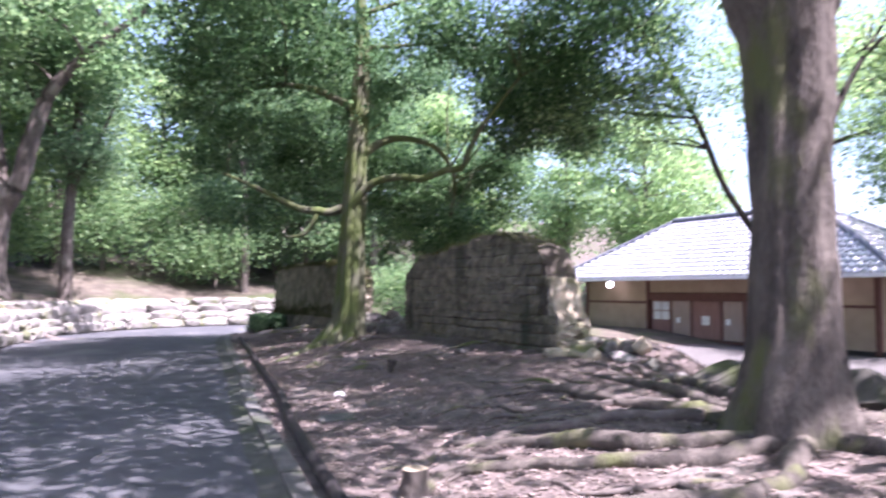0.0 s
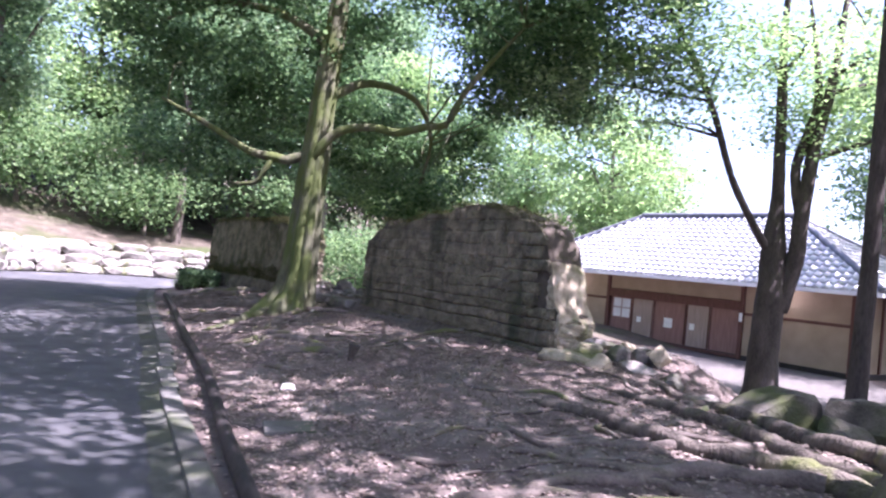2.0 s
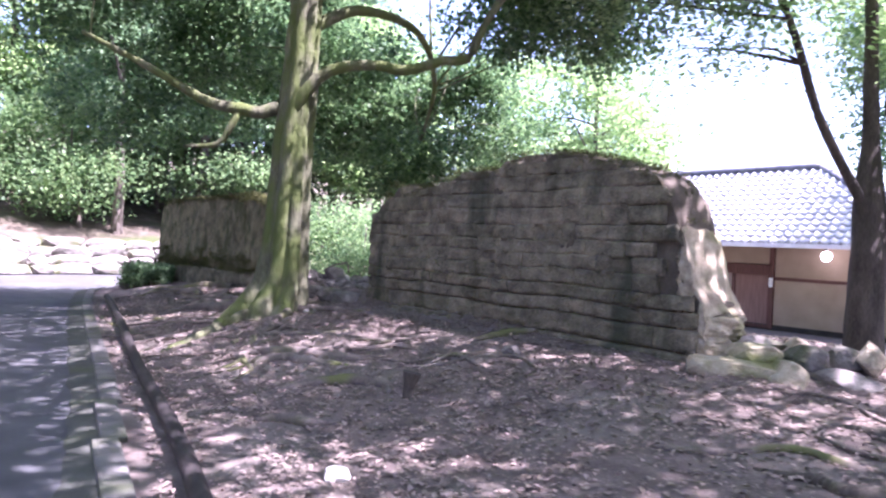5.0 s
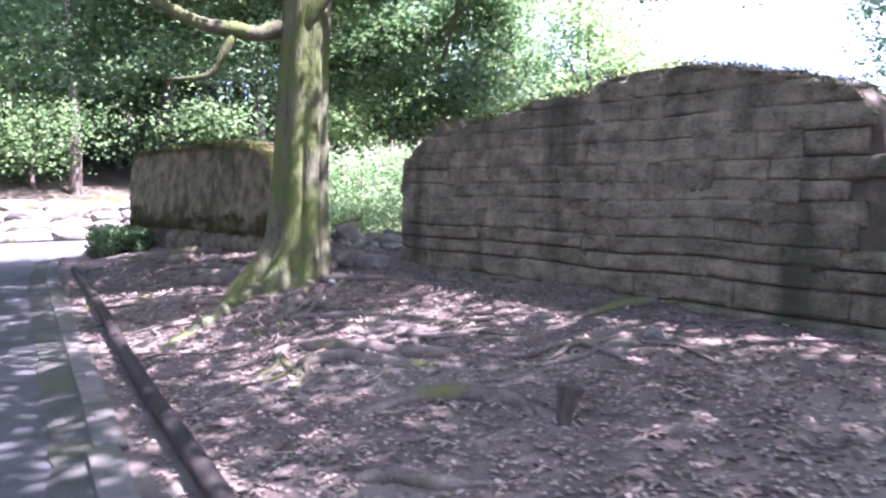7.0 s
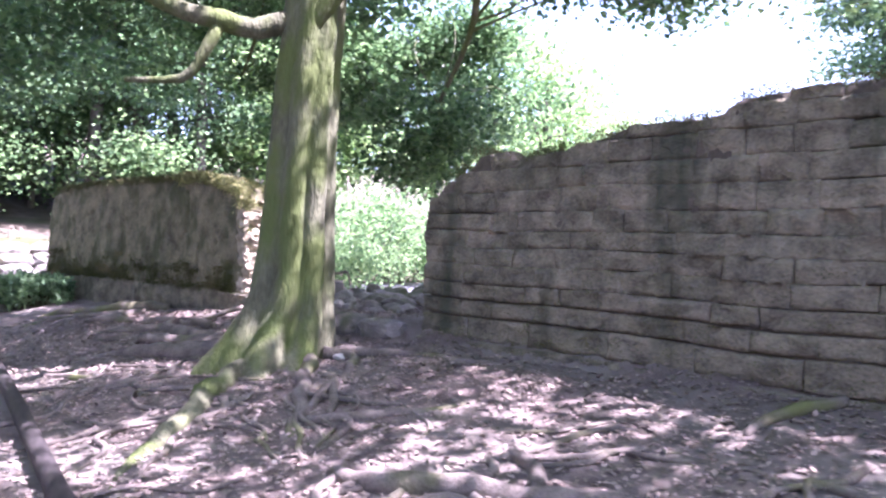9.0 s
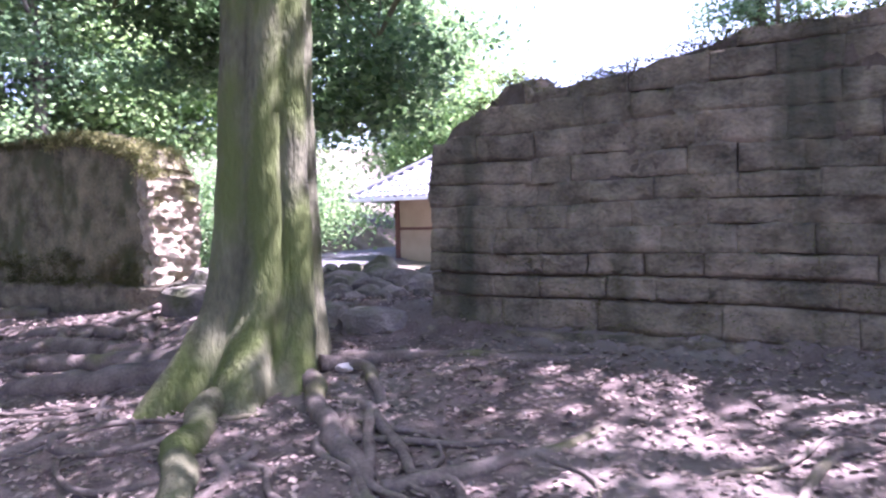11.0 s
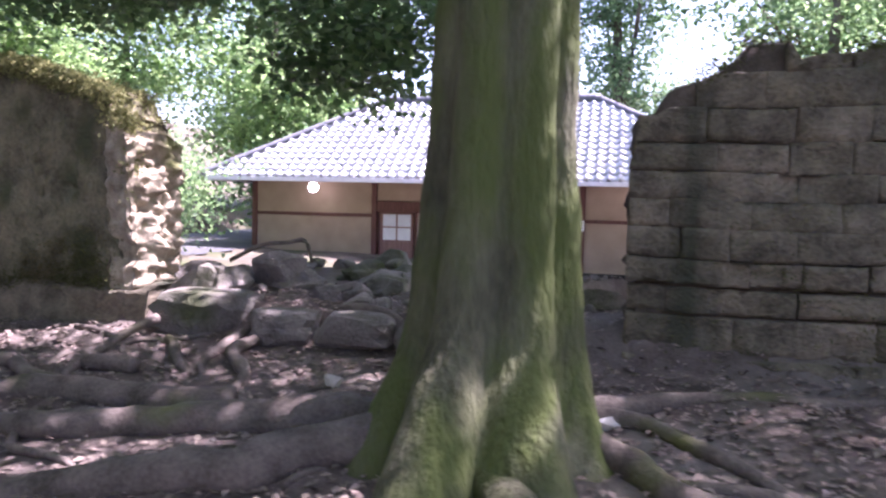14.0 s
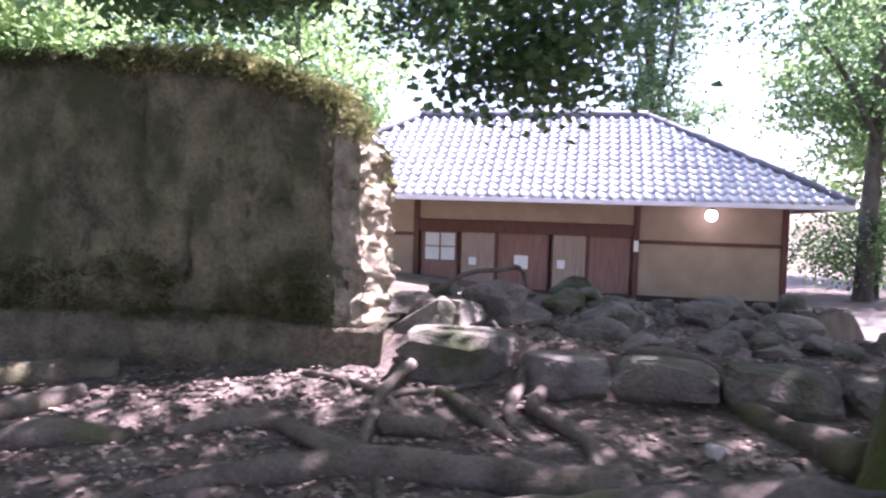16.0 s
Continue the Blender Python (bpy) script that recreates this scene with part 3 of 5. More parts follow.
def left_wall():
    w = thing("earthen_wall", "ruined ochre mud-plastered wall on a stone footing", "wall")
    slab("wall_body", LEFT_A, LEFT_DIR, LEFT_N, -0.01, 5.6, LEFT_TOP, 0.5, 0.65, PLASTER, w, 250, 70, 0.03, 0.02, lean=0.03, dent=plaster_dent)
    # broken end: its sunlight is put into the paler earth too
    slab("broken_end", LEFT_A, LEFT_DIR, LEFT_N, -0.09, 0.08, lambda q: LEFT_TOP(max(q, -0.05)) - 0.03, 0.6, 0.62, SUNLIT_EARTH, w, 24, 70, 0.085, 0.05, "broken earth end, sunlight in its pale colour", nt=24)
    out = LEFT_A - LEFT_N * 0.10
    slab("footing", out, LEFT_DIR, LEFT_N, -0.25, 5.7, lambda q: 0.72 + 0.02 * math.sin(q * 2.3), 0.1, 0.85, ADOBE, w, 120, 14, 0.07, 0.03, "mossy stone and earth footing", lean=0.06)
    return w


right_wall()
left_wall()


# ---- trees ----
def clump_points(rng, blobs, per, spread):
    """Leaf places: clumps strewn through ellipsoids, thicker near the skin, with gaps."""
    cents = []
    for cx, cy, cz, rx, ry, rz, n in blobs:
        k = 0
        while k < n:
            d = rng.normal(size=3)
            d /= np.linalg.norm(d)
            d *= rng.uniform(0.12, 1) ** 0.55
            p = np.array((cx + d[0] * rx, cy + d[1] * ry, cz + d[2] * rz))
            k += 1
            if noise.noise(Vector(p) * 0.55) > -0.12:
                cents.append(p)
    cents = np.array(cents)
    m = rng.integers(int(per * 0.5), int(per * 1.5), len(cents))
    idx = np.repeat(np.arange(len(cents)), m)
    pts = cents[idx] + rng.normal(size=(len(idx), 3)) * np.array((spread, spread, spread * 0.42))
    return cents, pts


def tree(label, trunk, limbs, blobs, leaf_mat, bark, seed, per=90, spread=0.45, leaf=0.14, segs=20, rough=0.10, flute=None, roots=(), twigs=16, category="tree", group="", flat=0.45, crown_label="", step=0.15):
    rng = np.random.default_rng(seed)
    base = trunk[0]
    t = thing("tree", label, category, group)
    line = smooth_line(trunk, step)
    v, f = tube(line, segs, rough, 2.2, flute)
    mesh_ob("trunk", v, f, bark, t)
    hold = [line]
    for pts in limbs:
        ln = smooth_line(pts, 0.15)
        v, f = tube(ln, 12, 0.12, 4)
        mesh_ob("limb", v, f, bark, t)
        hold.append(ln)
    cents, pts = clump_points(rng, blobs, per, spread)
    joints = np.concatenate(hold)
    joints = joints[joints[:, 2] > base[2] + 0.25 * (line[-1][2] - base[2])]
    order = rng.permutation(len(cents))[:twigs]
    for i in order:
        c = cents[i]
        score = np.linalg.norm(joints[:, :3] - c, axis=1) + 0.8 * np.clip(joints[:, 2] - c[2] + 0.3, 0, 9)
        j = joints[np.argmin(score)]
        mid = (j[:3] * 0.5 + c * 0.5) + np.array((0, 0, 0.25)) + rng.normal(size=3) * 0.2
        r0 = min(j[3] * 0.55, 0.07)
        ln = smooth_line([(*j[:3], r0), (*mid, r0 * 0.6), (*c, r0 * 0.2)], 0.4)
        v, f = tube(ln, 7, 0.1, 4)
        mesh_ob("branch", v, f, bark, t)
    quads_ob("crown", leaves(pts, leaf, rng, flat), leaf_mat, t, crown_label)
    for r in roots:
        if r[0][2] > 0.15:
            bx, by = trunk[0][0], trunk[0][1]
            r = [(bx + (r[0][0] - bx) * 0.35, by + (r[0][1] - by) * 0.35, r[0][2], r[0][3] + 0.1)] + list(r)
        root(r, t, bark if r[0][2] > 0.14 else None)
    return t


def root(pts, parent, mat=None):
    """A root that half sinks in the soil: rows of x, y, radius, height over the soil."""
    rows = []
    for x, y, r, h in pts:
        rr = r * (0.72 if r < 0.14 else 0.5)
        rows.append((x, y, gz(x, y) + h * (0.6 if r < 0.14 else 0.1), rr))
    ln = smooth_line(rows, 0.07)
    for q in ln:
        q[2] += 0.25 * q[3] * noise.noise(Vector((q[0] * 3, q[1] * 3, 1)))
        q[0] += 0.13 * noise.noise(Vector((q[0] * 2.2, q[1] * 2.2, 5)))
        q[1] += 0.13 * noise.noise(Vector((q[0] * 2.2, q[1] * 2.2, 9)))
    v, f = tube(ln, 10, 0.3, 7)
    return mesh_ob("root", v, f, mat or ROOT, parent)


def stray_roots(parent, x, y, n, seed, way, wide, r0=0.035, reach=2.2, start=0.6):
    """Thin winding roots that run out from a tree's foot, within wide degrees of the way."""
    rng = random.Random(seed)
    for _ in range(n):
        a = radians(way + rng.uniform(-wide, wide))
        px, py = x + math.cos(a) * start * rng.uniform(0.8, 2.2), y + math.sin(a) * start * rng.uniform(0.8, 2.2)
        r = r0 * rng.uniform(0.5, 1.4)
        pts, k = [], rng.randint(5, 9)
        for i in range(k):
            pts.append((px, py, r * (1 - 0.6 * i / k), 0.02 if 0 < i < k - 1 else -0.05))
            a += rng.uniform(-0.85, 0.85)
            px, py = px + math.cos(a) * reach / k, py + math.sin(a) * reach / k
        root(pts, parent)


def main_flute(a, z):
    k = max(0.0, min(1.0, (3.2 - z) / 2.8))
    groove = abs(math.sin(3.5 * a + 0.9 + 0.12 * z)) ** 0.6 + 0.4 * abs(math.sin(2.0 * a + 2.0)) ** 0.7
    return 0.86 + 0.16 * k + (0.17 + 0.21 * k) * (groove - 0.85) + 0.18 * max(0.0, 0.8 - z) * (groove - 0.8) - 0.10 * k


MAIN_ROOTS = [
    [(-2.42, 15.95, 0.24, 0.25), (-2.75, 15.4, 0.17, 0.1), (-3.0, 14.8, 0.12, 0.03), (-3.2, 14.1, 0.07, -0.02), (-3.3, 13.6, 0.04, -0.05)],
    [(-2.05, 15.9, 0.11, 0.08), (-2.1, 15.2, 0.08, 0.03), (-2.2, 14.6, 0.08, 0.0), (-2.4, 14.0, 0.04, -0.03)],
    [(-1.85, 16.0, 0.09, 0.08), (-1.68, 15.74, 0.06, 0.04), (-1.75, 15.3, 0.05, 0.03), (-1.85, 15.0, 0.04, 0.0), (-1.6, 14.7, 0.03, -0.04)],
    [(-1.7, 15.95, 0.10, 0.05), (-1.2, 15.6, 0.06, 0.02), (-0.7, 15.1, 0.045, 0.01), (-0.4, 14.6, 0.03, -0.02)],
    [(-2.4, 16.35, 0.138, 0.15), (-2.9, 16.55, 0.135, 0.08), (-3.3, 16.8, 0.125, 0.06), (-3.8, 17.2, 0.08, 0.0), (-4.2, 17.3, 0.04, -0.04)],
    [(-2.35, 16.5, 0.138, 0.12), (-2.65, 16.9, 0.135, 0.08), (-3.05, 17.35, 0.12, 0.06), (-3.45, 17.75, 0.09, 0.04), (-3.7, 18.1, 0.06, 0.0), (-4.1, 18.5, 0.03, -0.03)],
    [(-2.0, 16.6, 0.138, 0.1), (-1.7, 17.1, 0.1, 0.03), (-1.5, 17.7, 0.07, 0.0), (-1.6, 18.1, 0.04, -0.03)],
    [(-2.75, 17.3, 0.135, 0.05), (-2.93, 17.49, 0.13, 0.05), (-3.04, 17.72, 0.12, 0.05), (-3.23, 18.12, 0.11, 0.04), (-3.51, 18.46, 0.09, 0.03), (-3.82, 18.66, 0.06, 0.0), (-4.2, 18.9, 0.03, -0.03)],
    [(-3.64, 19.12, 0.05, 0.0), (-3.47, 18.97, 0.07, 0.05), (-3.33, 18.82, 0.07, 0.06), (-3.25, 18.42, 0.06, 0.04), (-3.19, 18.17, 0.06, 0.02), (-3.1, 17.9, 0.04, -0.02)],
    [(-2.38, 18.8, 0.045, 0.14), (-2.71, 18.68, 0.045, 0.1), (-2.86, 18.62, 0.045, 0.08), (-3.0, 18.45, 0.045, 0.05), (-3.16, 18.3, 0.04, 0.0)],
    [(-2.5, 18.52, 0.05, 0.06), (-2.59, 18.18, 0.05, 0.05), (-2.66, 17.96, 0.035, -0.02)],
    [(-2.08, 18.38, 0.045, 0.12), (-2.3, 18.2, 0.045, 0.06), (-2.59, 17.93, 0.03, -0.02)],
    [(-2.05, 18.25, 0.05, 0.05), (-2.39, 17.8, 0.055, 0.04), (-2.68, 17.53, 0.03, -0.03)],
    [(-4.4, 19.6, 0.06, 0.0), (-4.2, 19.54, 0.1, 0.04), (-4.01, 19.47, 0.1, 0.05), (-3.81, 19.24, 0.06, 0.0)],
    [(-2.2, 14.25, 0.05, 0.0), (-1.85, 14.1, 0.06, 0.01), (-1.5, 14.02, 0.05, 0.0), (-1.1, 14.1, 0.03, -0.03)],
    [(-2.3, 13.45, 0.04, -0.01), (-2.05, 13.0, 0.08, 0.03), (-1.65, 12.7, 0.09, 0.04), (-1.25, 12.5, 0.08, 0.03), (-0.8, 12.5, 0.04, -0.03)],
    [(-1.25, 13.1, 0.05, 0.03), (-1.3, 12.7, 0.06, 0.03), (-1.5, 12.3, 0.05, 0.02), (-1.7, 11.9, 0.03, -0.02)],
    [(-2.15, 13.3, 0.04, 0.01), (-2.3, 12.8, 0.035, 0.01), (-2.15, 12.3, 0.03, 0.0), (-2.3, 11.9, 0.02, -0.02)],
    [(-2.15, 12.6, 0.05, 0.0), (-2.07, 12.63, 0.07, 0.01), (-1.79, 12.63, 0.08, 0.02), (-1.56, 12.2, 0.08, 0.02), (-1.26, 12.16, 0.05, -0.03)],
    [(-1.9, 11.35, 0.05, -0.02), (-1.6, 11.55, 0.08, 0.01), (-1.27, 11.5, 0.09, 0.02), (-0.99, 11.28, 0.08, 0.01), (-0.93, 11.0, 0.05, -0.03)],
    [(-1.95, 10.68, 0.04, -0.01), (-1.73, 10.65, 0.06, 0.03), (-1.47, 10.48, 0.05, 0.0), (-1.3, 10.4, 0.03, -0.03)],
    [(0.05, 12.85, 0.03, -0.02), (0.18, 12.9, 0.05, 0.04), (0.49, 12.92, 0.06, 0.06), (0.85, 12.95, 0.05, 0.02)],
    [(-3.4, 20.2, 0.11, 0.03), (-3.9, 20.4, 0.13, 0.06), (-4.4, 20.5, 0.11, 0.04), (-4.9, 20.8, 0.08, 0.0), (-5.3, 20.8, 0.04, -0.03)],
    [(-3.7, 20.0, 0.07, 0.02), (-4.2, 20.0, 0.09, 0.03), (-4.8, 20.2, 0.07, 0.0), (-5.2, 20.2, 0.03, -0.03)],
]
main = tree("tall broadleaf tree with mossy fluted trunk and sprawling roots",
     [(-2.36, 16.07, -0.2, 0.70), (-2.31, 16.11, 0.15, 0.57), (-2.24, 16.15, 0.42, 0.46), (-2.16, 16.19, 0.75, 0.38), (-2.12, 16.2, 1.3, 0.337), (-2.1, 16.2, 2.2, 0.315), (-2.05, 16.18, 3.4, 0.30), (-1.98, 16.2, 5.0, 0.25), (-1.9, 16.3, 7.0, 0.19), (-2.0, 16.4, 9.5, 0.10), (-2.0, 16.4, 11.5, 0.03)],
     [[(-2.1, 16.05, 3.2, 0.10), (-1.95, 15.95, 3.55, 0.10), (-1.6, 15.9, 3.92, 0.085), (-0.95, 15.85, 4.05, 0.08), (-0.5, 15.82, 4.0, 0.08), (0.1, 15.8, 4.2, 0.075), (0.42, 15.75, 4.24, 0.075), (0.62, 15.7, 4.7, 0.065), (0.95, 15.6, 5.25, 0.055), (1.7, 15.4, 6.2, 0.03)],
      [(-2.15, 16.15, 3.45, 0.11), (-2.55, 16.12, 3.28, 0.10), (-2.85, 16.05, 3.3, 0.09), (-3.3, 15.95, 3.35, 0.075), (-4.0, 15.8, 3.7, 0.055), (-4.9, 15.6, 4.1, 0.03)],
      [(-2.85, 16.05, 3.3, 0.06), (-3.0, 16.0, 2.95, 0.05), (-3.15, 16.0, 2.75, 0.04), (-3.6, 16.05, 2.7, 0.02)],
      [(-1.95, 16.3, 4.6, 0.10), (-1.2, 16.7, 5.1, 0.085), (-0.2, 17.2, 5.0, 0.06), (0.3, 18.4, 4.4, 0.045), (0.2, 19.5, 3.5, 0.025)],
      [(-2.0, 16.3, 5.2, 0.09), (-2.2, 17.2, 5.6, 0.07), (-2.2, 18.6, 5.4, 0.05), (-2.3, 20.4, 4.7, 0.035), (-2.5, 22.0, 4.2, 0.02)],
      [(-1.95, 16.2, 5.6, 0.10), (-3.0, 16.4, 6.2, 0.08), (-4.4, 16.8, 6.4, 0.05), (-5.6, 17.2, 6.0, 0.03)]],
     # masses at y 13.5 and 12.8 are out of view, added for shade
     [(-3.9, 17.3, 7.7, 3.4, 4.2, 2.8, 420), (-4.4, 18.6, 5.2, 2.0, 2.4, 1.3, 70), (1.8, 22.6, 4.9, 2.2, 1.3, 1.3, 120), (-5.5, 13.5, 9.6, 3.0, 3.5, 1.4, 95), (0.8, 12.8, 8.7, 2.2, 1.4, 0.9, 62), (0.2, 16.3, 7.6, 1.3, 1.0, 0.8, 22), (2.9, 16.2, 7.6, 2.8, 2.1, 1.9, 150), (2.7, 18.6, 6.3, 2.2, 1.6, 1.8, 150), (1.3, 19.0, 7.8, 1.5, 0.9, 1.2, 30), (-1.4, 20.0, 5.2, 1.4, 0.9, 0.8, 40), (-1.9, 22.0, 6.2, 1.8, 1.4, 1.0, 60), (0.1, 19.9, 3.1, 1.0, 0.9, 0.75, 30), (-1.7, 23.4, 4.6, 2.7, 1.6, 1.1, 330), (-3.1, 23.0, 4.9, 2.0, 1.2, 1.1, 140), (-5.4, 20.6, 4.3, 2.0, 1.8, 1.1, 70)],
     LEAF, MOSSY, 11, 165, 0.36, 0.105, 72, 0.06, main_flute, MAIN_ROOTS, 40, step=0.06)

BIG_ROOTS = [
    [(2.4, 5.5, 0.2, 0.15), (1.9, 5.6, 0.15, 0.08), (1.45, 5.75, 0.13, 0.06), (0.9, 6.0, 0.11, 0.06), (0.4, 6.2, 0.06, 0.0), (0.0, 6.2, 0.03, -0.04)],
    [(2.4, 5.35, 0.16, 0.12), (1.8, 5.2, 0.12, 0.05), (1.2, 5.25, 0.09, 0.05), (0.5, 5.5, 0.07, 0.03), (0.05, 5.6, 0.06, 0.04), (-0.1, 5.2, 0.05, 0.02), (-0.2, 4.9, 0.03, -0.03)],
    [(2.6, 6.0, 0.2, 0.15), (2.4, 6.5, 0.13, 0.1), (2.0, 6.9, 0.09, 0.06), (1.65, 7.2, 0.09, 0.08), (1.5, 7.45, 0.085, 0.08), (1.35, 7.9, 0.08, 0.05), (1.1, 8.4, 0.06, 0.02), (0.9, 8.9, 0.03, -0.03)],
    [(2.9, 6.1, 0.2, 0.15), (2.8, 6.7, 0.14, 0.08), (2.6, 7.4, 0.11, 0.06), (2.5, 8.0, 0.10, 0.06), (2.3, 8.7, 0.08, 0.05), (2.1, 9.3, 0.06, 0.02), (1.7, 9.9, 0.03, -0.03)],
    [(3.0, 6.0, 0.2, 0.15), (3.2, 7.0, 0.13, 0.1), (3.1, 8.0, 0.11, 0.08), (3.05, 8.7, 0.10, 0.08), (2.8, 9.3, 0.08, 0.05), (2.6, 10.0, 0.05, 0.0)],
    [(2.3, 6.3, 0.09, 0.08), (1.9, 6.4, 0.09, 0.05), (1.4, 6.5, 0.08, 0.05), (0.8, 6.5, 0.07, 0.04), (0.45, 6.45, 0.05, 0.02), (0.2, 6.1, 0.03, -0.03)],
    [(1.7, 7.1, 0.06, 0.04), (1.2, 7.2, 0.05, 0.02), (0.8, 7.5, 0.04, 0.01), (0.5, 7.9, 0.02, -0.02)],
    [(2.5, 5.1, 0.2, 0.12), (2.1, 4.6, 0.14, 0.06), (1.5, 4.3, 0.1, 0.05), (0.8, 4.4, 0.07, 0.03), (0.4, 4.7, 0.04, -0.02)],
    [(3.0, 5.2, 0.2, 0.12), (3.3, 4.6, 0.15, 0.06), (3.5, 4.0, 0.08, 0.0)],
    [(3.1, 5.8, 0.2, 0.12), (3.7, 6.2, 0.15, 0.06), (4.3, 6.9, 0.1, 0.05), (4.8, 7.8, 0.05, 0.0)],
]
big = tree("massive dark-barked tree with mossy flared foot and exposed roots",
     [(2.80, 5.65, 0.1, 0.60), (2.80, 5.65, 0.45, 0.45), (2.81, 5.65, 0.9, 0.36), (2.82, 5.66, 1.6, 0.305), (2.84, 5.7, 2.6, 0.30), (2.86, 5.75, 3.5, 0.35), (2.75, 5.8, 4.2, 0.40), (2.6, 5.9, 5.4, 0.26), (2.3, 6.1, 7.5, 0.2), (2.2, 6.2, 10, 0.12), (2.2, 6.3, 13, 0.04)],
     [[(2.9, 5.75, 3.6, 0.24), (3.25, 5.8, 4.3, 0.22), (3.6, 5.9, 5.5, 0.18), (4.3, 6.2, 7.5, 0.12), (5.2, 6.6, 10, 0.05)]],
     # crown masses from the third on are unseen, added to shade ground and road
     [(2.3, 6.0, 10.5, 5.0, 5.2, 3.0, 160), (5.2, 6.6, 9.5, 3.2, 3.4, 2.2, 50), (3.0, 9.6, 9.4, 4.2, 3.3, 1.5, 150), (-1.0, 4.2, 10.6, 4.8, 3.8, 1.7, 130), (-1.6, 9.4, 10.6, 4.2, 3.8, 1.5, 120), (4.2, 1.8, 10.6, 3.8, 3.4, 1.6, 52)],
     LEAF, MOSS_BARK, 21, 80, 0.5, 0.15, 40, 0.09, lambda a, z: 1 + max(0.02, 0.16 * (1.5 - z) / 1.5) * math.cos(5 * a + 1) + 0.05 * math.cos(7 * a + 0.5 * z) + 0.04 * math.cos(12 * a + z), BIG_ROOTS, 14, step=0.08)

stray_roots(big, 2.4, 6.0, 8, 3, 150, 85, 0.045, 2.0, 0.8)
stray_roots(big, 0.9, 6.8, 5, 4, 120, 150, 0.035, 1.2, 0.4)
stray_roots(big, 2.2, 8.2, 6, 5, 130, 80, 0.04, 1.6, 0.5)
stray_roots(main, -2.15, 16.2, 22, 7, 225, 70, 0.04, 2.0, 0.7)
stray_roots(main, -2.8, 18.2, 5, 8, 160, 120, 0.035, 1.3, 0.3)
stray_roots(main, -1.6, 13.6, 10, 9, 250, 90, 0.035, 1.4, 0.4)
stray_roots(main, 0.3, 12.4, 6, 10, 250, 60, 0.035, 1.0, 0.3)

FX, FY = 7.35, 15.9
tree("slender forked maple with thin dark stems in the yard",
     [(FX - 0.05, FY - 0.1, YARD_Z - 0.1, 0.42), (FX - 0.05, FY - 0.1, YARD_Z + 0.3, 0.33), (FX, FY, 0.6, 0.29), (FX + 0.05, FY + 0.05, 1.7, 0.27), (FX + 0.1, FY + 0.15, 2.6, 0.24), (FX + 0.12, FY + 0.2, 3.6, 0.14), (FX + 0.05, FY + 0.2, 5.2, 0.11), (FX - 0.1, FY + 0.1, 7.5, 0.07), (FX, FY, 10.0, 0.02)],
     [[(FX + 0.05, FY + 0.1, 2.4, 0.10), (FX - 0.3, FY + 0.1, 2.85, 0.085), (FX - 0.95, FY + 0.1, 3.9, 0.075), (FX - 1.5, FY + 0.1, 5.3, 0.065), (FX - 2.3, FY + 0.1, 6.8, 0.05), (FX - 3.2, FY, 8.0, 0.02)],
      [(FX + 0.2, FY, 1.3, 0.19), (FX + 0.42, FY - 0.1, 2.3, 0.17), (FX + 0.5, FY - 0.1, 3.4, 0.15), (FX + 0.72, FY, 4.8, 0.13), (FX + 1.0, FY, 6.4, 0.09), (FX + 1.3, FY + 0.2, 8.6, 0.03)],
      [(FX + 0.5, FY - 0.05, 3.2, 0.10), (FX + 0.4, FY + 0.1, 4.3, 0.10), (FX + 0.75, FY + 0.1, 5.8, 0.08), (FX + 0.5, FY + 0.3, 8.0, 0.03)]],
     [(FX + 0.3, FY + 0.3, 7.2, 3.4, 3.2, 1.9, 120), (FX - 2.6, FY + 0.5, 6.4, 1.8, 2.0, 1.2, 30), (FX + 2.2, FY - 0.3, 5.2, 1.8, 1.8, 1.3, 40), (FX - 3.2, FY + 0.3, 5.4, 1.7, 1.5, 1.1, 75), (FX - 1.0, FY, 6.3, 1.8, 1.6, 0.9, 60), (FX + 1.0, FY, 5.4, 1.5, 1.5, 0.9, 60), (5.0, 14.4, 9.4, 2.8, 2.6, 1.3, 90)],
     LEAF_LIGHT, DARK_BARK, 31, 85, 0.42, 0.10, 24, 0.08, None, (), 26, flat=0.75)


tree("thin dark tree on the bank before the house",
     [(5.5, 10.5, -0.6, 0.2), (5.5, 10.5, 0.1, 0.14), (5.52, 10.5, 1.2, 0.11), (5.55, 10.52, 3.0, 0.10), (5.6, 10.6, 5.5, 0.08), (5.7, 10.7, 8.5, 0.05), (5.7, 10.7, 10, 0.02)],
     [[(5.55, 10.52, 3.4, 0.06), (6.2, 10.7, 4.6, 0.045), (7.0, 10.9, 5.8, 0.02)]],
     [(5.9, 10.8, 7.6, 2.2, 2.2, 1.8, 34), (7.2, 10.9, 5.4, 1.3, 1.3, 0.9, 26)], LEAF_LIGHT, DARK_BARK, 35, 90, 0.42, 0.10, 18, 0.08, None, (), 10, flat=0.75)


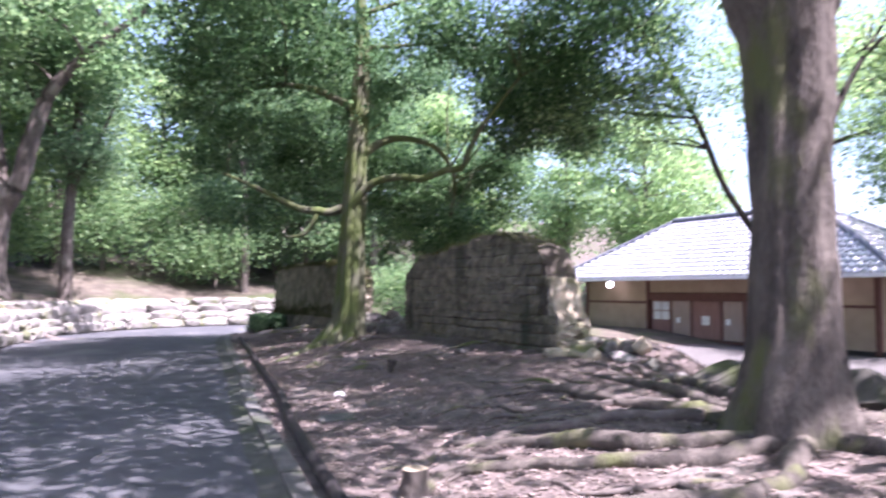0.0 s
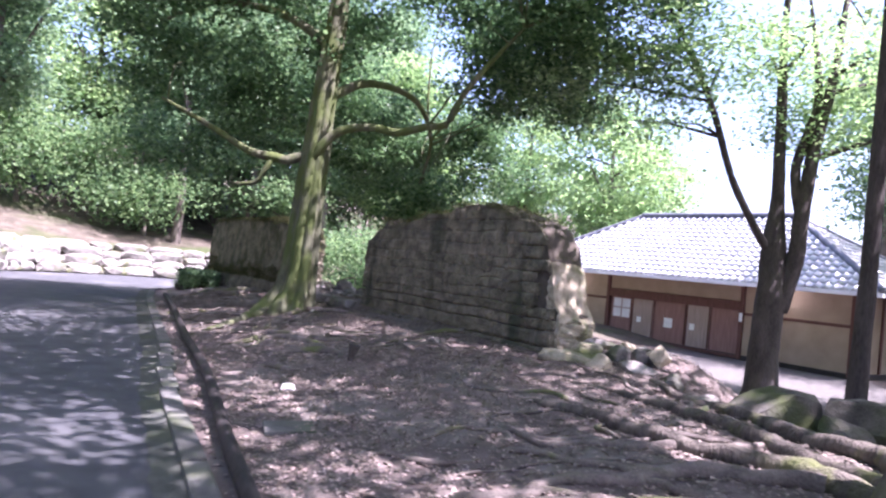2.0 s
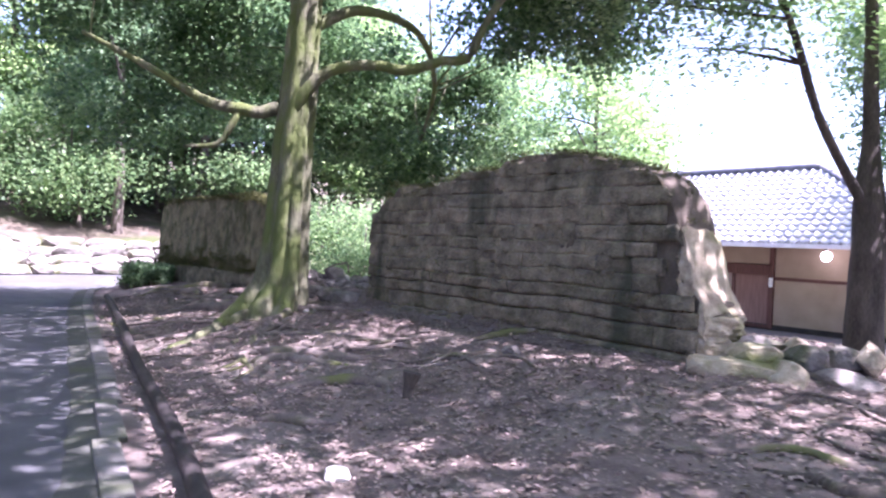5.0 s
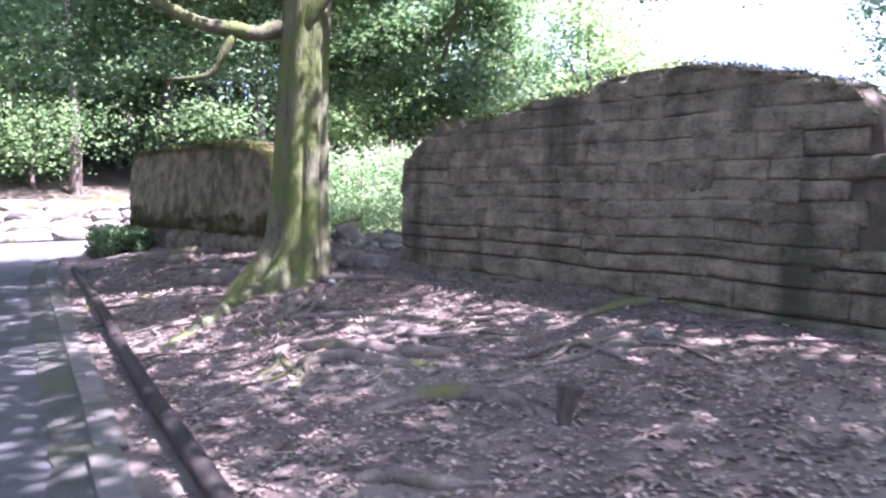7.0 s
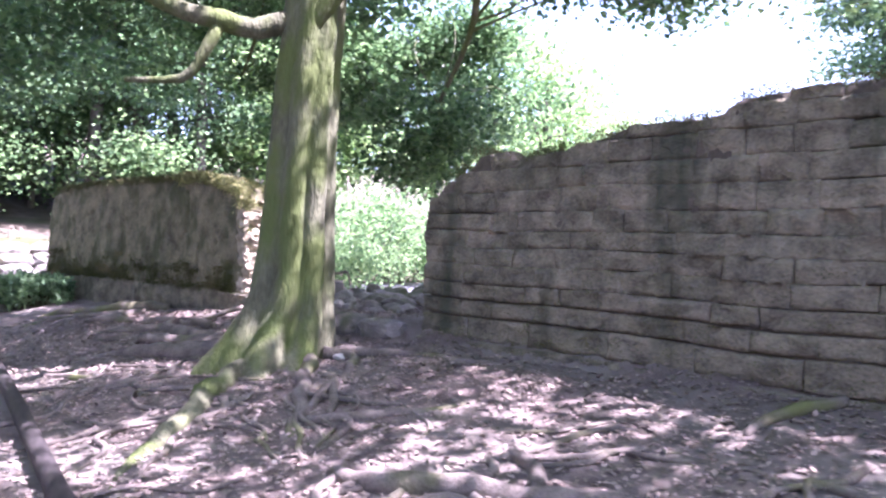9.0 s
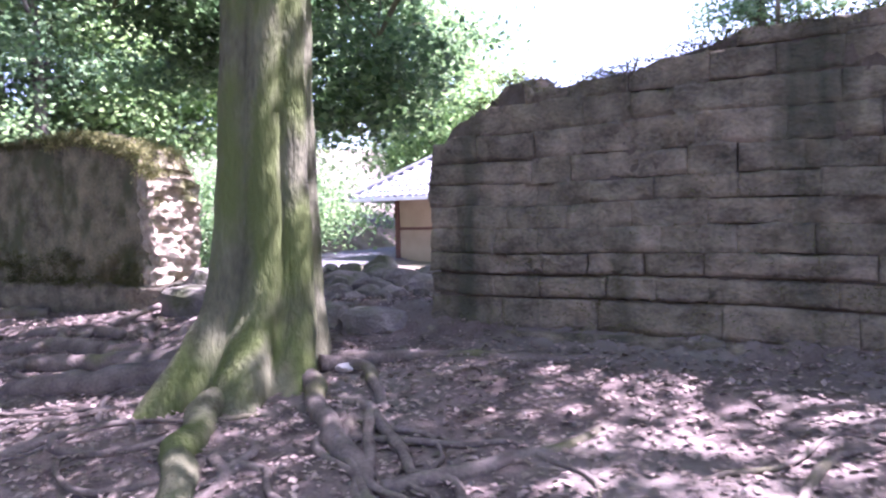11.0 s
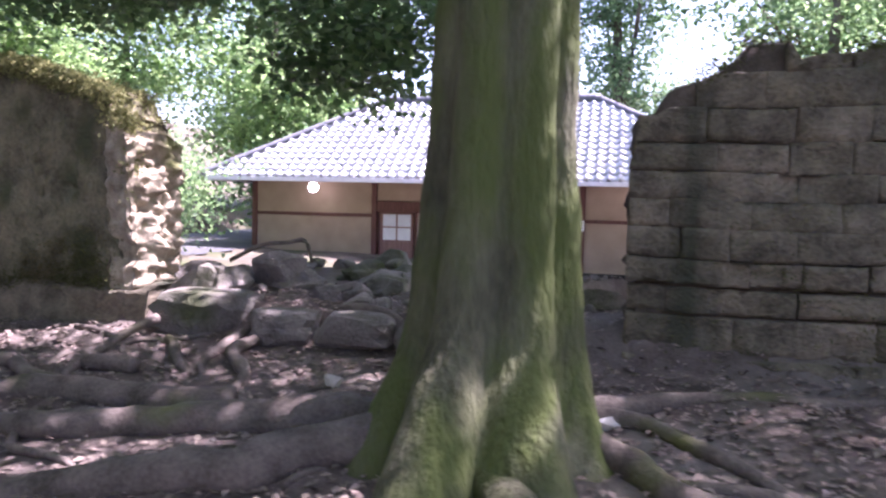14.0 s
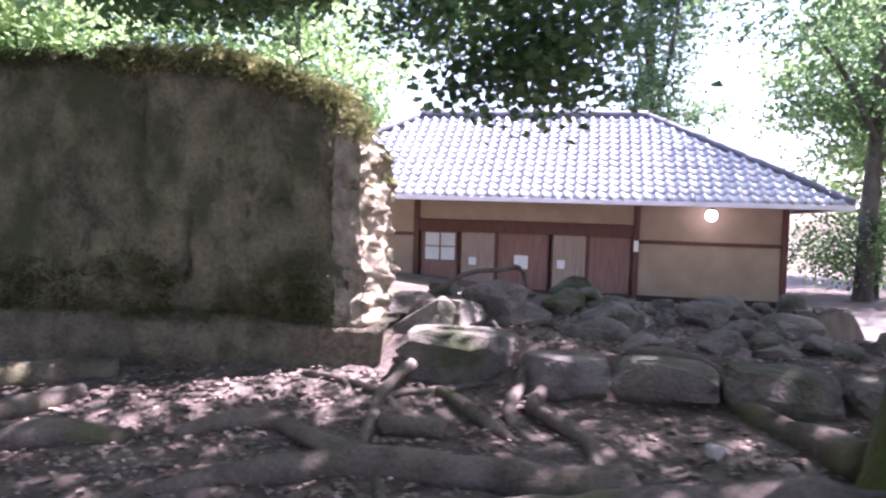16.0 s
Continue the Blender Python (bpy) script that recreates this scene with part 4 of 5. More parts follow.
# background kinds: built once each, then copied
def broad_tree(seed, mat, height, label, blobs, r=0.22, leaf=0.17, per=135, lean=0.4):
    return tree(label, [(0, 0, -0.3, r * 1.7), (0, 0, 0.3, r * 1.15), (0.1 * lean, 0, height * 0.2, r), (0.5 * lean, 0.2, height * 0.45, r * 0.75), (0.6 * lean, 0.3, height * 0.7, r * 0.45), (0.3, 0.3, height * 0.95, 0.03)],
                [[(0.2 * lean, 0, height * 0.3, r * 0.5), (0.9, 0.3, height * 0.42, r * 0.4), (1.9, 0.6, height * 0.6, r * 0.15)],
                 [(0.3 * lean, 0, height * 0.36, r * 0.5), (-0.8, -0.3, height * 0.5, r * 0.35), (-1.9, -0.4, height * 0.62, r * 0.15)]],
                blobs, mat, BARK, seed, per, 0.6, leaf, 14, 0.12, None, (), 10, group="trees round the walls", step=0.5)


kinds = [
    broad_tree(41, LEAF_MID, 12, "tall dark-green broadleaf tree, on the slope and out of view for shade", [(0, 0, 8.6, 4.0, 4.0, 3.4, 150), (0.8, 0.5, 5.2, 2.8, 2.8, 1.2, 45)]),
    broad_tree(42, LEAF_LIGHT, 10, "bright-green leafy tree in sunshine", [(0, 0, 6.6, 3.6, 3.6, 3.0, 140), (0.3, 0, 3.6, 2.8, 2.8, 1.4, 55)], 0.18),
    broad_tree(43, LEAF_DARK, 15, "tall slender dark evergreen with bare lower trunk", [(0, 0, 11.0, 2.6, 2.6, 4.2, 140), (0.2, 0, 6.2, 2.3, 2.3, 1.6, 40)], 0.24),
    broad_tree(44, LEAF_MID, 3.2, "low green bush behind the walls", [(0, 0, 1.4, 1.9, 1.9, 1.3, 90)], 0.06, 0.11),
]
PLACES = [  # kind, x, y, turn, scale; the first of a kind moves the original
    (0, -14.5, 14.5, 20, 1.0), (0, -17.5, 24.0, 130, 1.15), (0, -22, 18, 10, 1.2), (0, -5.5, 37, 200, 1.0), (0, 17.8, 20.6, 300, 1.05), (0, -13.0, 4.0, 77, 1.15), (0, 17.0, 12.5, 170, 0.95),
    (1, -0.5, 37.0, 0, 1.0), (1, 8.0, 45.0, 200, 1.15), (1, 14.5, 44.0, 300, 1.1), (1, 11.0, 38.0, 30, 1.2), (1, 0.5, 37.5, 120, 1.1), (1, -9.0, 42.0, 90, 1.2), (1, -19.0, 33.0, 10, 1.1), (1, -25.0, 26.0, 210, 1.2), (1, 27.0, 22.0, 30, 1.2), (1, -16, 40, 66, 1.2), (1, 22, 14, 66, 1.0),
    # unseen trees beside and behind the camera, added to block sky light
    (0, 12.5, 5.0, 15, 1.2), (0, 10.0, -2.0, 95, 1.3), (0, 15.5, 1.0, 195, 1.3), (0, -2.0, -9.0, 275, 1.2), (0, 4.5, -7.0, 35, 1.2), (0, -10.5, -5.0, 155, 1.2), (0, -11.5, 8.5, 215, 1.0), (0, 13.5, 9.5, 315, 1.15),
    (2, -14.0, 26.2, 0, 0.9), (2, -15.8, 19.5, 100, 1.1), (2, -11.0, 39.0, 300, 0.95), (2, -20.0, 30.0, 40, 1.15), (2, -1.5, 42.0, 140, 1.1), (2, 18.5, 27.5, 33, 1.0), (2, -24, 38, 70, 1.2), (2, -17, 10, 20, 1.1),
    (2, -9.4, 33.4, 75, 0.75), (2, -6.9, 36.2, 285, 0.9), (2, -8.2, 39.5, 345, 0.9), (2, -17.4, 31.8, 45, 0.9), (2, -13.6, 40.8, 105, 1.0), (2, -4.6, 40.5, 195, 0.95), (2, -19.6, 36.0, 255, 1.0), (2, -6.2, 44.5, 315, 1.0), (2, -11.2, 45.5, 5, 1.1), (2, -3.4, 34.6, 55, 0.8),
    (3, -1.5, 28.5, 0, 1.0), (3, 1.5, 31.5, 100, 1.2), (3, -0.5, 25.5, 40, 0.8), (3, 4.0, 36.0, 220, 1.3), (3, 19.0, 20.5, 20, 1.1), (3, -10.8, 33.6, 110, 1.2), (3, -5.0, 35.0, 310, 1.3), (3, -13.0, 36.5, 10, 1.7), (3, -9.2, 38.5, 80, 1.6), (3, -16.2, 33.6, 150, 1.5), (3, -12.0, 42.0, 220, 2.0), (3, -7.2, 41.5, 290, 1.8), (3, -19.0, 30.0, 330, 1.4), (3, -17.5, 38.5, 45, 2.0), (3, -3.0, 39.0, 115, 1.6), (0, -9.5, 40.5, 125, 1.0), (3, -14.8, 17.0, 20, 1.0), (3, -18.5, 27.5, 200, 1.3), (3, -17.0, 13.5, 300, 1.2), (3, 11.5, 36.5, 10, 1.6), (3, 15.0, 34.0, 70, 1.5),
]
seen_kind = set()
for k, x, y, turn, sc in PLACES:
    m = pose(x, y, gz(x, y), 0, 0, turn)
    if k in seen_kind:
        copied = copy_thing(kinds[k], m)
    else:
        seen_kind.add(k)
        copied = kinds[k]
        copied.matrix_basis = m
    copied.scale = (sc, sc, sc)


# ---- house ----
HX = Matrix(((0.5, 0.866, 0, 12.87), (-0.866, 0.5, 0, 19.92), (0, 0, 1, 0), (0, 0, 0, 1)))     # local x: minus the way along the eave, y: into the house
EAVE_Z, RIDGE_Z, RIDGE_Y, LONG = 1.98, 4.42, 3.2, 15.25


def house():
    h = thing("house", "single-storey ochre house with grey tiled hip roof", "house")

    def hb(name, a0, a1, y0, y1, z0, z1, mat, label="", parent=None, bevel=0.012):
        return box_part(name, -a1, -a0, y0, y1, z0, z1, HX, mat, parent or h, label, bevel)

    zb = YARD_Z + 0.05
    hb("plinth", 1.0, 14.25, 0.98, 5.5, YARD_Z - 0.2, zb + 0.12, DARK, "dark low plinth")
    for a0, a1 in ((1.22, 4.58), (10.47, 14.03)):
        hb("wall", a0, a1, 1.0, 1.12, zb, 1.9, OCHRE)
        hb("rail", a0, a1, 0.97, 1.0, 0.93, 1.02, RED_WOOD)
    hb("wall", 4.72, 10.33, 1.0, 1.12, 1.385, 1.9, OCHRE)
    hb("wall", 1.09, 1.21, 1.12, 5.4, zb, 1.9, OCHRE)
    hb("wall", 14.04, 14.16, 1.12, 5.4, zb, 1.9, OCHRE)
    hb("wall", 1.22, 14.03, 5.3, 5.42, zb, 1.9, OCHRE)
    for a in (1.15, 4.65, 10.4, 14.1):
        hb("post", a - 0.07, a + 0.07, 0.93, 1.12, zb, 1.9, RED_WOOD)
    for y in (2.6, 4.0, 5.4):
        hb("post", 1.03, 1.085, y - 0.06, y + 0.06, zb, 1.9, RED_WOOD)
    hb("lintel", 4.72, 10.33, 0.95, 1.12, 1.07, 1.38, RED_WOOD)
    hb("sill", 4.72, 10.33, 0.95, 1.2, zb, zb + 0.1, RED_WOOD)
    # sliding doors
    for a0, a1, mat, label, y in ((9.25, 10.3, DOOR_RED, "red-brown door with glazed upper half", 1.06), (8.22, 9.2, DOOR_WOOD, "pale sliding door", 1.02), (6.84, 8.22, DOOR_RED, "red-brown sliding door", 1.06),
                                  (5.85, 6.78, DOOR_WOOD, "pale sliding door", 1.02), (4.74, 5.85, DOOR_RED, "red-brown sliding door", 1.06)):
        d = hb("door", a0, a1, y, y + 0.035, zb + 0.1, 1.068, mat, label)
        hb("door_stile", a0, a0 + 0.05, y - 0.012, y, zb + 0.1, 1.066, RED_WOOD, "", d, 0.004)
        hb("door_stile", a1 - 0.05, a1, y - 0.012, y, zb + 0.1, 1.066, RED_WOOD, "", d, 0.004)
        if a0 > 9.2:
            for i in range(2):
                for j in range(2):
                    hb("pane", a0 + 0.1 + i * 0.43, a0 + 0.48 + i * 0.43, y - 0.008, y - 0.002, 0.3 + j * 0.38, 0.64 + j * 0.38, GLASS, "", d, 0.0)
    hb("notice", 7.38, 7.74, 1.045, 1.05, 0.15, 0.5, PAPER, "pale notice sheet", None, 0.0)
    hb("notice", 6.42, 6.62, 1.008, 1.012, 0.2, 0.42, PAPER, "pale notice sheet", None, 0.0)
    hb("notice", 8.75, 8.95, 1.008, 1.012, 0.2, 0.40, PAPER, "pale notice sheet", None, 0.0)
    hb("sign_plate", 4.59, 4.71, 0.918, 0.926, 0.72, 1.0, PAPER, "small white plate", None, 0.0)
    # eaves
    hb("soffit", 0.06, LONG - 0.06, 0.06, 6.34, 1.90, 1.93, RED_WOOD, "", None, 0.0)
    hb("gutter", -0.02, LONG + 0.02, -0.08, 0.05, 1.87, 1.985, WHITE_TRIM, "white gutter board")
    hb("gutter", -0.08, 0.05, 0.06, 6.34, 1.87, 1.985, WHITE_TRIM, "white gutter board")
    hb("gutter", LONG - 0.05, LONG + 0.08, 0.06, 6.34, 1.87, 1.985, WHITE_TRIM, "white gutter board")
    # roof bed
    hip = 4.35
    e = [(0, 0), (LONG, 0), (LONG, 6.4), (0, 6.4)]
    pts = [(-a, y, EAVE_Z - 0.02) for a, y in e] + [(-hip, RIDGE_Y, RIDGE_Z - 0.03), (-(LONG - hip), RIDGE_Y, RIDGE_Z - 0.03)]
    pts += [(-a, y, EAVE_Z - 0.06) for a, y in e]
    vs = [HX @ Vector(p) for p in pts]
    fs = [(0, 4, 5, 1), (0, 3, 4), (1, 5, 2), (2, 5, 4, 3), (6, 7, 8, 9), (0, 1, 7, 6), (1, 2, 8, 7), (2, 3, 9, 8), (3, 0, 6, 9)]
    roof = mesh_ob("roof", vs, fs, TILE, h, "grey tiled hip roof", False)
    # tiles: one curved tile mesh, laid in rows
    W, L = 0.27, 0.285
    prof = [(-W / 2, 0.040), (-W * 0.36, 0.078), (-W * 0.2, 0.066), (-W * 0.05, 0.018), (W * 0.2, 0.0), (W * 0.42, 0.012), (W / 2, 0.040)]
    tv, tf = [], []
    for v0, lift in ((0.0, 0.042), (L + 0.02, 0.0)):
        tv += [(u, v0, z + lift) for u, z in prof]
    tv += [(u, 0.0, z + 0.006) for u, z in prof]
    n = len(prof)
    tf += [(i, i + 1, n + i + 1, n + i) for i in range(n - 1)] + [(2 * n + i, 2 * n + i + 1, i + 1, i) for i in range(n - 1)]
    tile_me = bpy.data.meshes.new("roof_tile")
    tile_me.from_pydata(tv, [], tf)
    tile_me.materials.append(TILE)
    tile_me.polygons.foreach_set("use_smooth", [True] * len(tile_me.polygons))
    rest_v, rest_f, made = [], [], 0
    slopes = [(Vector((0, 0, EAVE_Z)), Vector((-1, 0, 0)), Vector((0, RIDGE_Y, RIDGE_Z - EAVE_Z)), LONG, hip, hip),
              (Vector((0, 6.4, EAVE_Z)), Vector((0, -1, 0)), Vector((-hip, 0, RIDGE_Z - EAVE_Z)), 6.4, 3.2, 3.2),
              (Vector((-LONG, 0, EAVE_Z)), Vector((0, 1, 0)), Vector((hip, 0, RIDGE_Z - EAVE_Z)), 6.4, 3.2, 3.2)]
    for si, (o, du, dv, width, i0, i1) in enumerate(slopes):
        length = dv.length
        vdir = dv.normalized()
        nrm = du.cross(vdir).normalized()
        if nrm.z < 0:
            nrm = -nrm
        udir = vdir.cross(nrm).normalized()
        rows = int(length / L)
        for r in range(rows):
            fr = (r * L) / length
            lo, hi = i0 * fr, width - i1 * fr
            k = math.ceil((lo) / W)
            while (k + 1) * W < hi:
                c = o + du * ((k + 0.5) * W) + vdir * (r * L - 0.03) + nrm * 0.004
                m = Matrix((( udir.x, vdir.x, nrm.x, c.x), (udir.y, vdir.y, nrm.y, c.y), (udir.z, vdir.z, nrm.z, c.z), (0, 0, 0, 1)))
                if si == 0 and r < 5:
                    ob = new("roof_tile", tile_me)
                    ob.matrix_local = HX @ m
                    ob.parent = roof
                    made += 1
                else:
                    b = len(rest_v)
                    rest_v += [HX @ m @ Vector(q) for q in tv]
                    rest_f += [tuple(b + q for q in f) for f in tf]
                k += 1
    mesh_ob("upper_tiles", rest_v, rest_f, TILE, roof)["kind"] = "stuff"
    # ridges
    for a, b, r in (((-hip, RIDGE_Y, RIDGE_Z + 0.08), (-(LONG - hip), RIDGE_Y, RIDGE_Z + 0.08), 0.13), ((0.02, -0.02, EAVE_Z + 0.06), (-hip, RIDGE_Y, RIDGE_Z + 0.06), 0.10), ((-LONG, 0, EAVE_Z + 0.06), (-(LONG - hip), RIDGE_Y, RIDGE_Z + 0.06), 0.10), ((0, 6.4, EAVE_Z + 0.06), (-hip, RIDGE_Y, RIDGE_Z + 0.06), 0.10)):
        p, q = HX @ Vector(a), HX @ Vector(b)
        ln = smooth_line([(*p, r), (*q, r)], 0.3)
        v, f = tube(ln, 12, 0.03, 5)
        mesh_ob("ridge", v, f, RIDGE_TILE, roof)
    return h


house()


def globe_lamp(a, y, z):
    p = HX @ Vector((-a, y, z))
    t = thing("hanging_lamp", "lit white globe lamp hanging under the eave", "lamp", "lamps under the eave", at=p)
    bm = bmesh.new()
    bmesh.ops.create_uvsphere(bm, u_segments=20, v_segments=12, radius=0.14)
    g = part("globe", bm, GLOBE, t, "glowing white globe")
    for f in g.data.polygons:
        f.use_smooth = True
    bm = bmesh.new()
    bmesh.ops.create_cone(bm, cap_ends=True, segments=10, radius1=0.06, radius2=0.04, depth=1.9 - z - 0.12, matrix=Matrix.Translation((0, 0, 0.13 + (1.9 - z - 0.12) / 2)))
    part("fitting", bm, DARK, t, "dark fitting")


globe_lamp(2.95, 0.5, 1.68)
globe_lamp(12.0, 0.4, 1.72)


# ---- hillside tree beside the road ----
hx, hy = -15.2, 23.2
hz = gz(hx, hy)
hill_tree = tree("old gnarled tree forking low on the rooty slope",
     [(hx, hy, hz - 0.4, 1.0), (hx + 0.1, hy, hz + 0.5, 0.66), (hx + 0.3, hy, hz + 2.0, 0.52), (hx + 0.45, hy, hz + 3.0, 0.50), (hx + 0.3, hy, hz + 4.4, 0.34), (hx - 0.1, hy + 0.1, hz + 7.0, 0.26), (hx - 0.4, hy, hz + 11.0, 0.06)],
     [[(hx + 0.5, hy, hz + 2.4, 0.34), (hx + 1.1, hy, hz + 3.3, 0.30), (hx + 1.5, hy, hz + 4.8, 0.27), (hx + 2.2, hy, hz + 6.6, 0.22), (hx + 3.6, hy, hz + 8.0, 0.15), (hx + 5.4, hy, hz + 9.4, 0.06)],
      [(hx + 0.2, hy - 0.1, hz + 3.1, 0.2), (hx - 0.4, hy - 0.2, hz + 3.3, 0.17), (hx - 0.6, hy - 0.2, hz + 3.5, 0.14)]],
     [(hx + 0.5, hy, hz + 9.5, 4.6, 4.4, 3.0, 170), (hx + 4.6, hy - 0.6, hz + 8.6, 3.0, 3.0, 1.9, 70)], LEAF_MID, BARK, 61, 60, 0.55, 0.22, 24, 0.14, None, (), 16, step=0.2)
stray_roots(hill_tree, hx + 0.8, hy - 1.5, 22, 12, -60, 75, 0.13, 4.0, 0.8)
stray_roots(hill_tree, -12.2, 17.0, 16, 13, -60, 75, 0.10, 3.0, 0.6)


# ---- retaining wall of rough stones along the slope ----
def retaining_wall():
    w = thing("retaining_wall", "low retaining wall of rough mossy stones beside the road", "wall")
    line = smooth_line([(*p, 0) for p in ROAD_MID], 0.2)[:, :2]
    line = [p for p in line if (p[1] > 6 and p[0] < -2.0)]
    rng = random.Random(8)
    start, seed = 0, 0
    while start < len(line) - 6:
        step = rng.randint(2, 4)
        k2 = min(start + step, len(line) - 1)
        ends = []
        for k in (start, k2):
            t2 = line[min(k + 1, len(line) - 1)] - line[max(k - 1, 0)]
            t2 = t2 / np.linalg.norm(t2)
            ends.append(line[k] + np.array((-t2[1], t2[0])) * (ROAD_HALF + 0.16))
        d = ends[1] - ends[0]
        ln = np.linalg.norm(d)
        d = d / max(ln, 1e-6)
        nrm = np.array((-d[1], d[0]))
        z = 0.0
        for layer in range(4):
            hgt = rng.uniform(0.29, 0.37)
            if layer == 3:          # second tier, set back
                z = 0.80
            c = (ends[0] + ends[1]) / 2 + nrm * (0.10 * layer + 0.55 * (layer == 3) + rng.uniform(-0.03, 0.03)) + d * rng.uniform(-0.05, 0.05)
            st = rock("stone", (0, 0, 0), (ln * 0.58, 0.26, hgt * 0.62), 300 + seed, LIGHT_STONE, w, "", 2, 0.9)
            st.matrix_local = Matrix.Translation((c[0], c[1], z + hgt * 0.5)) @ Matrix.Rotation(math.atan2(d[1], d[0]) - 0.0, 4, "Z")
            z += hgt * 0.86
            seed += 1
        start += step


retaining_wall()


# ---- loose stones ----
def loose_rock(x, y, z, size, seed, label="rough grey stone half sunk in the soil", mat=None, group="stones in the gap between the walls", name="rock", boxy=0.0):
    ob = rock(name, (x, y, z), size, seed, mat or STONE, boxy=boxy)
    tagged(ob, label, "rock", group)
    return ob


rr = random.Random(77)
# step of long stones between the walls
for k, (x, y, z, ln, deep, hgt) in enumerate(((-2.13, 18.70, 0.57, 0.35, 0.27, 0.18), (-1.88, 18.16, 0.52, 0.27, 0.24, 0.14), (-1.64, 17.70, 0.53, 0.29, 0.24, 0.14), (-1.38, 17.2, 0.53, 0.3, 0.24, 0.14), (-1.12, 16.7, 0.53, 0.3, 0.22, 0.13))):
    ob = loose_rock(0, 0, 0, (ln, deep, hgt), 500 + k, "broad grey stone block edging the earth step" if k == 0 else "long flat stone edging the earth step", boxy=0.75)
    ob.matrix_world = Matrix.Translation((x, y, z)) @ Matrix.Rotation(radians(-62), 4, "Z")
for i in range(90):
    u, w = rr.uniform(-0.1, 3.3), rr.uniform(0.25, 2.3)
    x, y = LEFT_A[0] + 0.46 * u + 0.885 * w, LEFT_A[1] - 0.88 * u + 0.465 * w
    sz = rr.choice((0.06, 0.08, 0.1, 0.13, 0.18, 0.24)) * rr.uniform(0.8, 1.2)
    loose_rock(x, y, gz(x, y) + sz * 0.15, (sz, sz * rr.uniform(0.7, 1.0), sz * rr.uniform(0.45, 0.7)), 600 + i)
loose_rock(-1.85, 19.05, 0.76, (0.42, 0.3, 0.15), 650, "broad flat grey boulder")
loose_rock(-1.3, 19.1, 0.76, (0.34, 0.28, 0.2), 651, "rounded brown boulder among the stones")
loose_rock(-0.7, 18.5, 0.70, (0.42, 0.3, 0.16), 652, "broad flat grey boulder")
loose_rock(0.2, 18.1, 0.70, (0.45, 0.35, 0.14), 653, "broad flat grey boulder")
# stones at the near end of the adobe wall
for i, (x, y, z, sx, sy, sz) in enumerate(((2.15, 11.0, 0.62, 0.34, 0.25, 0.12), (2.5, 10.75, 0.62, 0.25, 0.2, 0.13), (2.78, 10.7, 0.62, 0.2, 0.17, 0.14), (2.95, 10.55, 0.66, 0.2, 0.15, 0.18), (2.6, 10.4, 0.47, 0.3, 0.22, 0.14), (2.95, 10.2, 0.38, 0.28, 0.2, 0.16), (2.2, 10.6, 0.5, 0.4, 0.25, 0.14), (3.2, 9.9, 0.2, 0.3, 0.25, 0.18), (2.4, 11.3, 0.66, 0.3, 0.2, 0.12), (2.75, 11.2, 0.64, 0.22, 0.2, 0.12))):
    loose_rock(x, y, z, (sx, sy, sz), 700 + i, "pale rough stone at the broken wall end", SUNLIT_EARTH if i % 3 == 0 else STONE, "stones at the wall end")
ob = loose_rock(0, 0, 0, (0.46, 0.27, 0.15), 720, "flat pale earth step under the wall end", SUNLIT_EARTH, "stones at the wall end", boxy=0.85)
ob.matrix_world = Matrix.Translation((1.98, 10.86, 0.46)) @ Matrix.Rotation(radians(-31), 4, "Z")
# boulders down the bank
for i, (x, y, z, s1) in enumerate(((2.72, 8.95, 0.22, 0.34), (3.5, 8.9, 0.12, 0.42), (4.2, 9.5, 0.0, 0.62), (3.9, 8.1, 0.18, 0.40), (5.0, 10.2, -0.15, 0.62), (3.4, 7.5, 0.3, 0.25), (3.1, 9.5, 0.15, 0.28), (4.9, 9.0, 0.0, 0.5), (3.3, 8.35, 0.28, 0.2))):
    loose_rock(x, y, z, (s1, s1 * 0.75, s1 * 0.55), 730 + i, "dark mossy boulder on the rooty bank", DARK_STONE, "boulders on the bank")
for i, (x, y, z, s1) in enumerate(((-5.75, 23.1, 0.32, 0.36), (-5.95, 22.6, 0.2, 0.32), (-5.5, 22.7, 0.25, 0.3), (-6.2, 23.2, 0.15, 0.3), (-5.2, 22.5, 0.2, 0.22), (-5.9, 23.7, 0.4, 0.4))):
    loose_rock(x, y, z, (s1, s1 * 0.8, s1 * 0.6), 745 + i, "mossy rubble stone at the wall foot", DARK_STONE, "rubble at the wall foot")
for i, (x, y, z, sx, sz) in enumerate(((3.75, 9.35, 0.26, 0.52, 0.33), (4.5, 9.0, 0.24, 0.6, 0.34), (5.3, 8.6, 0.22, 0.6, 0.36), (4.1, 8.7, 0.2, 0.4, 0.25))):
    loose_rock(x, y, z, (sx, sx * 0.7, sz), 755 + i, "large dark mossy rock along the bank", DARK_STONE, "boulders on the bank", boxy=0.5)
loose_rock(-2.23, 17.2, gz(-2.23, 17.2) + 0.03, (0.065, 0.05, 0.045), 760, "white pebble-like stone lying in sunshine", PALE_STONE, "stones on the soil", "white_stone")
loose_rock(-1.71, 15.85, gz(-1.71, 15.85) + 0.02, (0.10, 0.08, 0.04), 761, "small pale flat stone on the soil", PALE_STONE, "stones on the soil")
loose_rock(0.3, 11.94, gz(0.3, 11.94) + 0.03, (0.14, 0.1, 0.06), 762, "small blue-grey stone on the soil", STONE, "stones on the soil")
loose_rock(-1.35, 9.35, gz(-1.35, 9.35) + 0.02, (0.10, 0.09, 0.05), 763, "small pale rounded stone on the soil", PALE_STONE, "stones on the soil")
bm = bmesh.new()
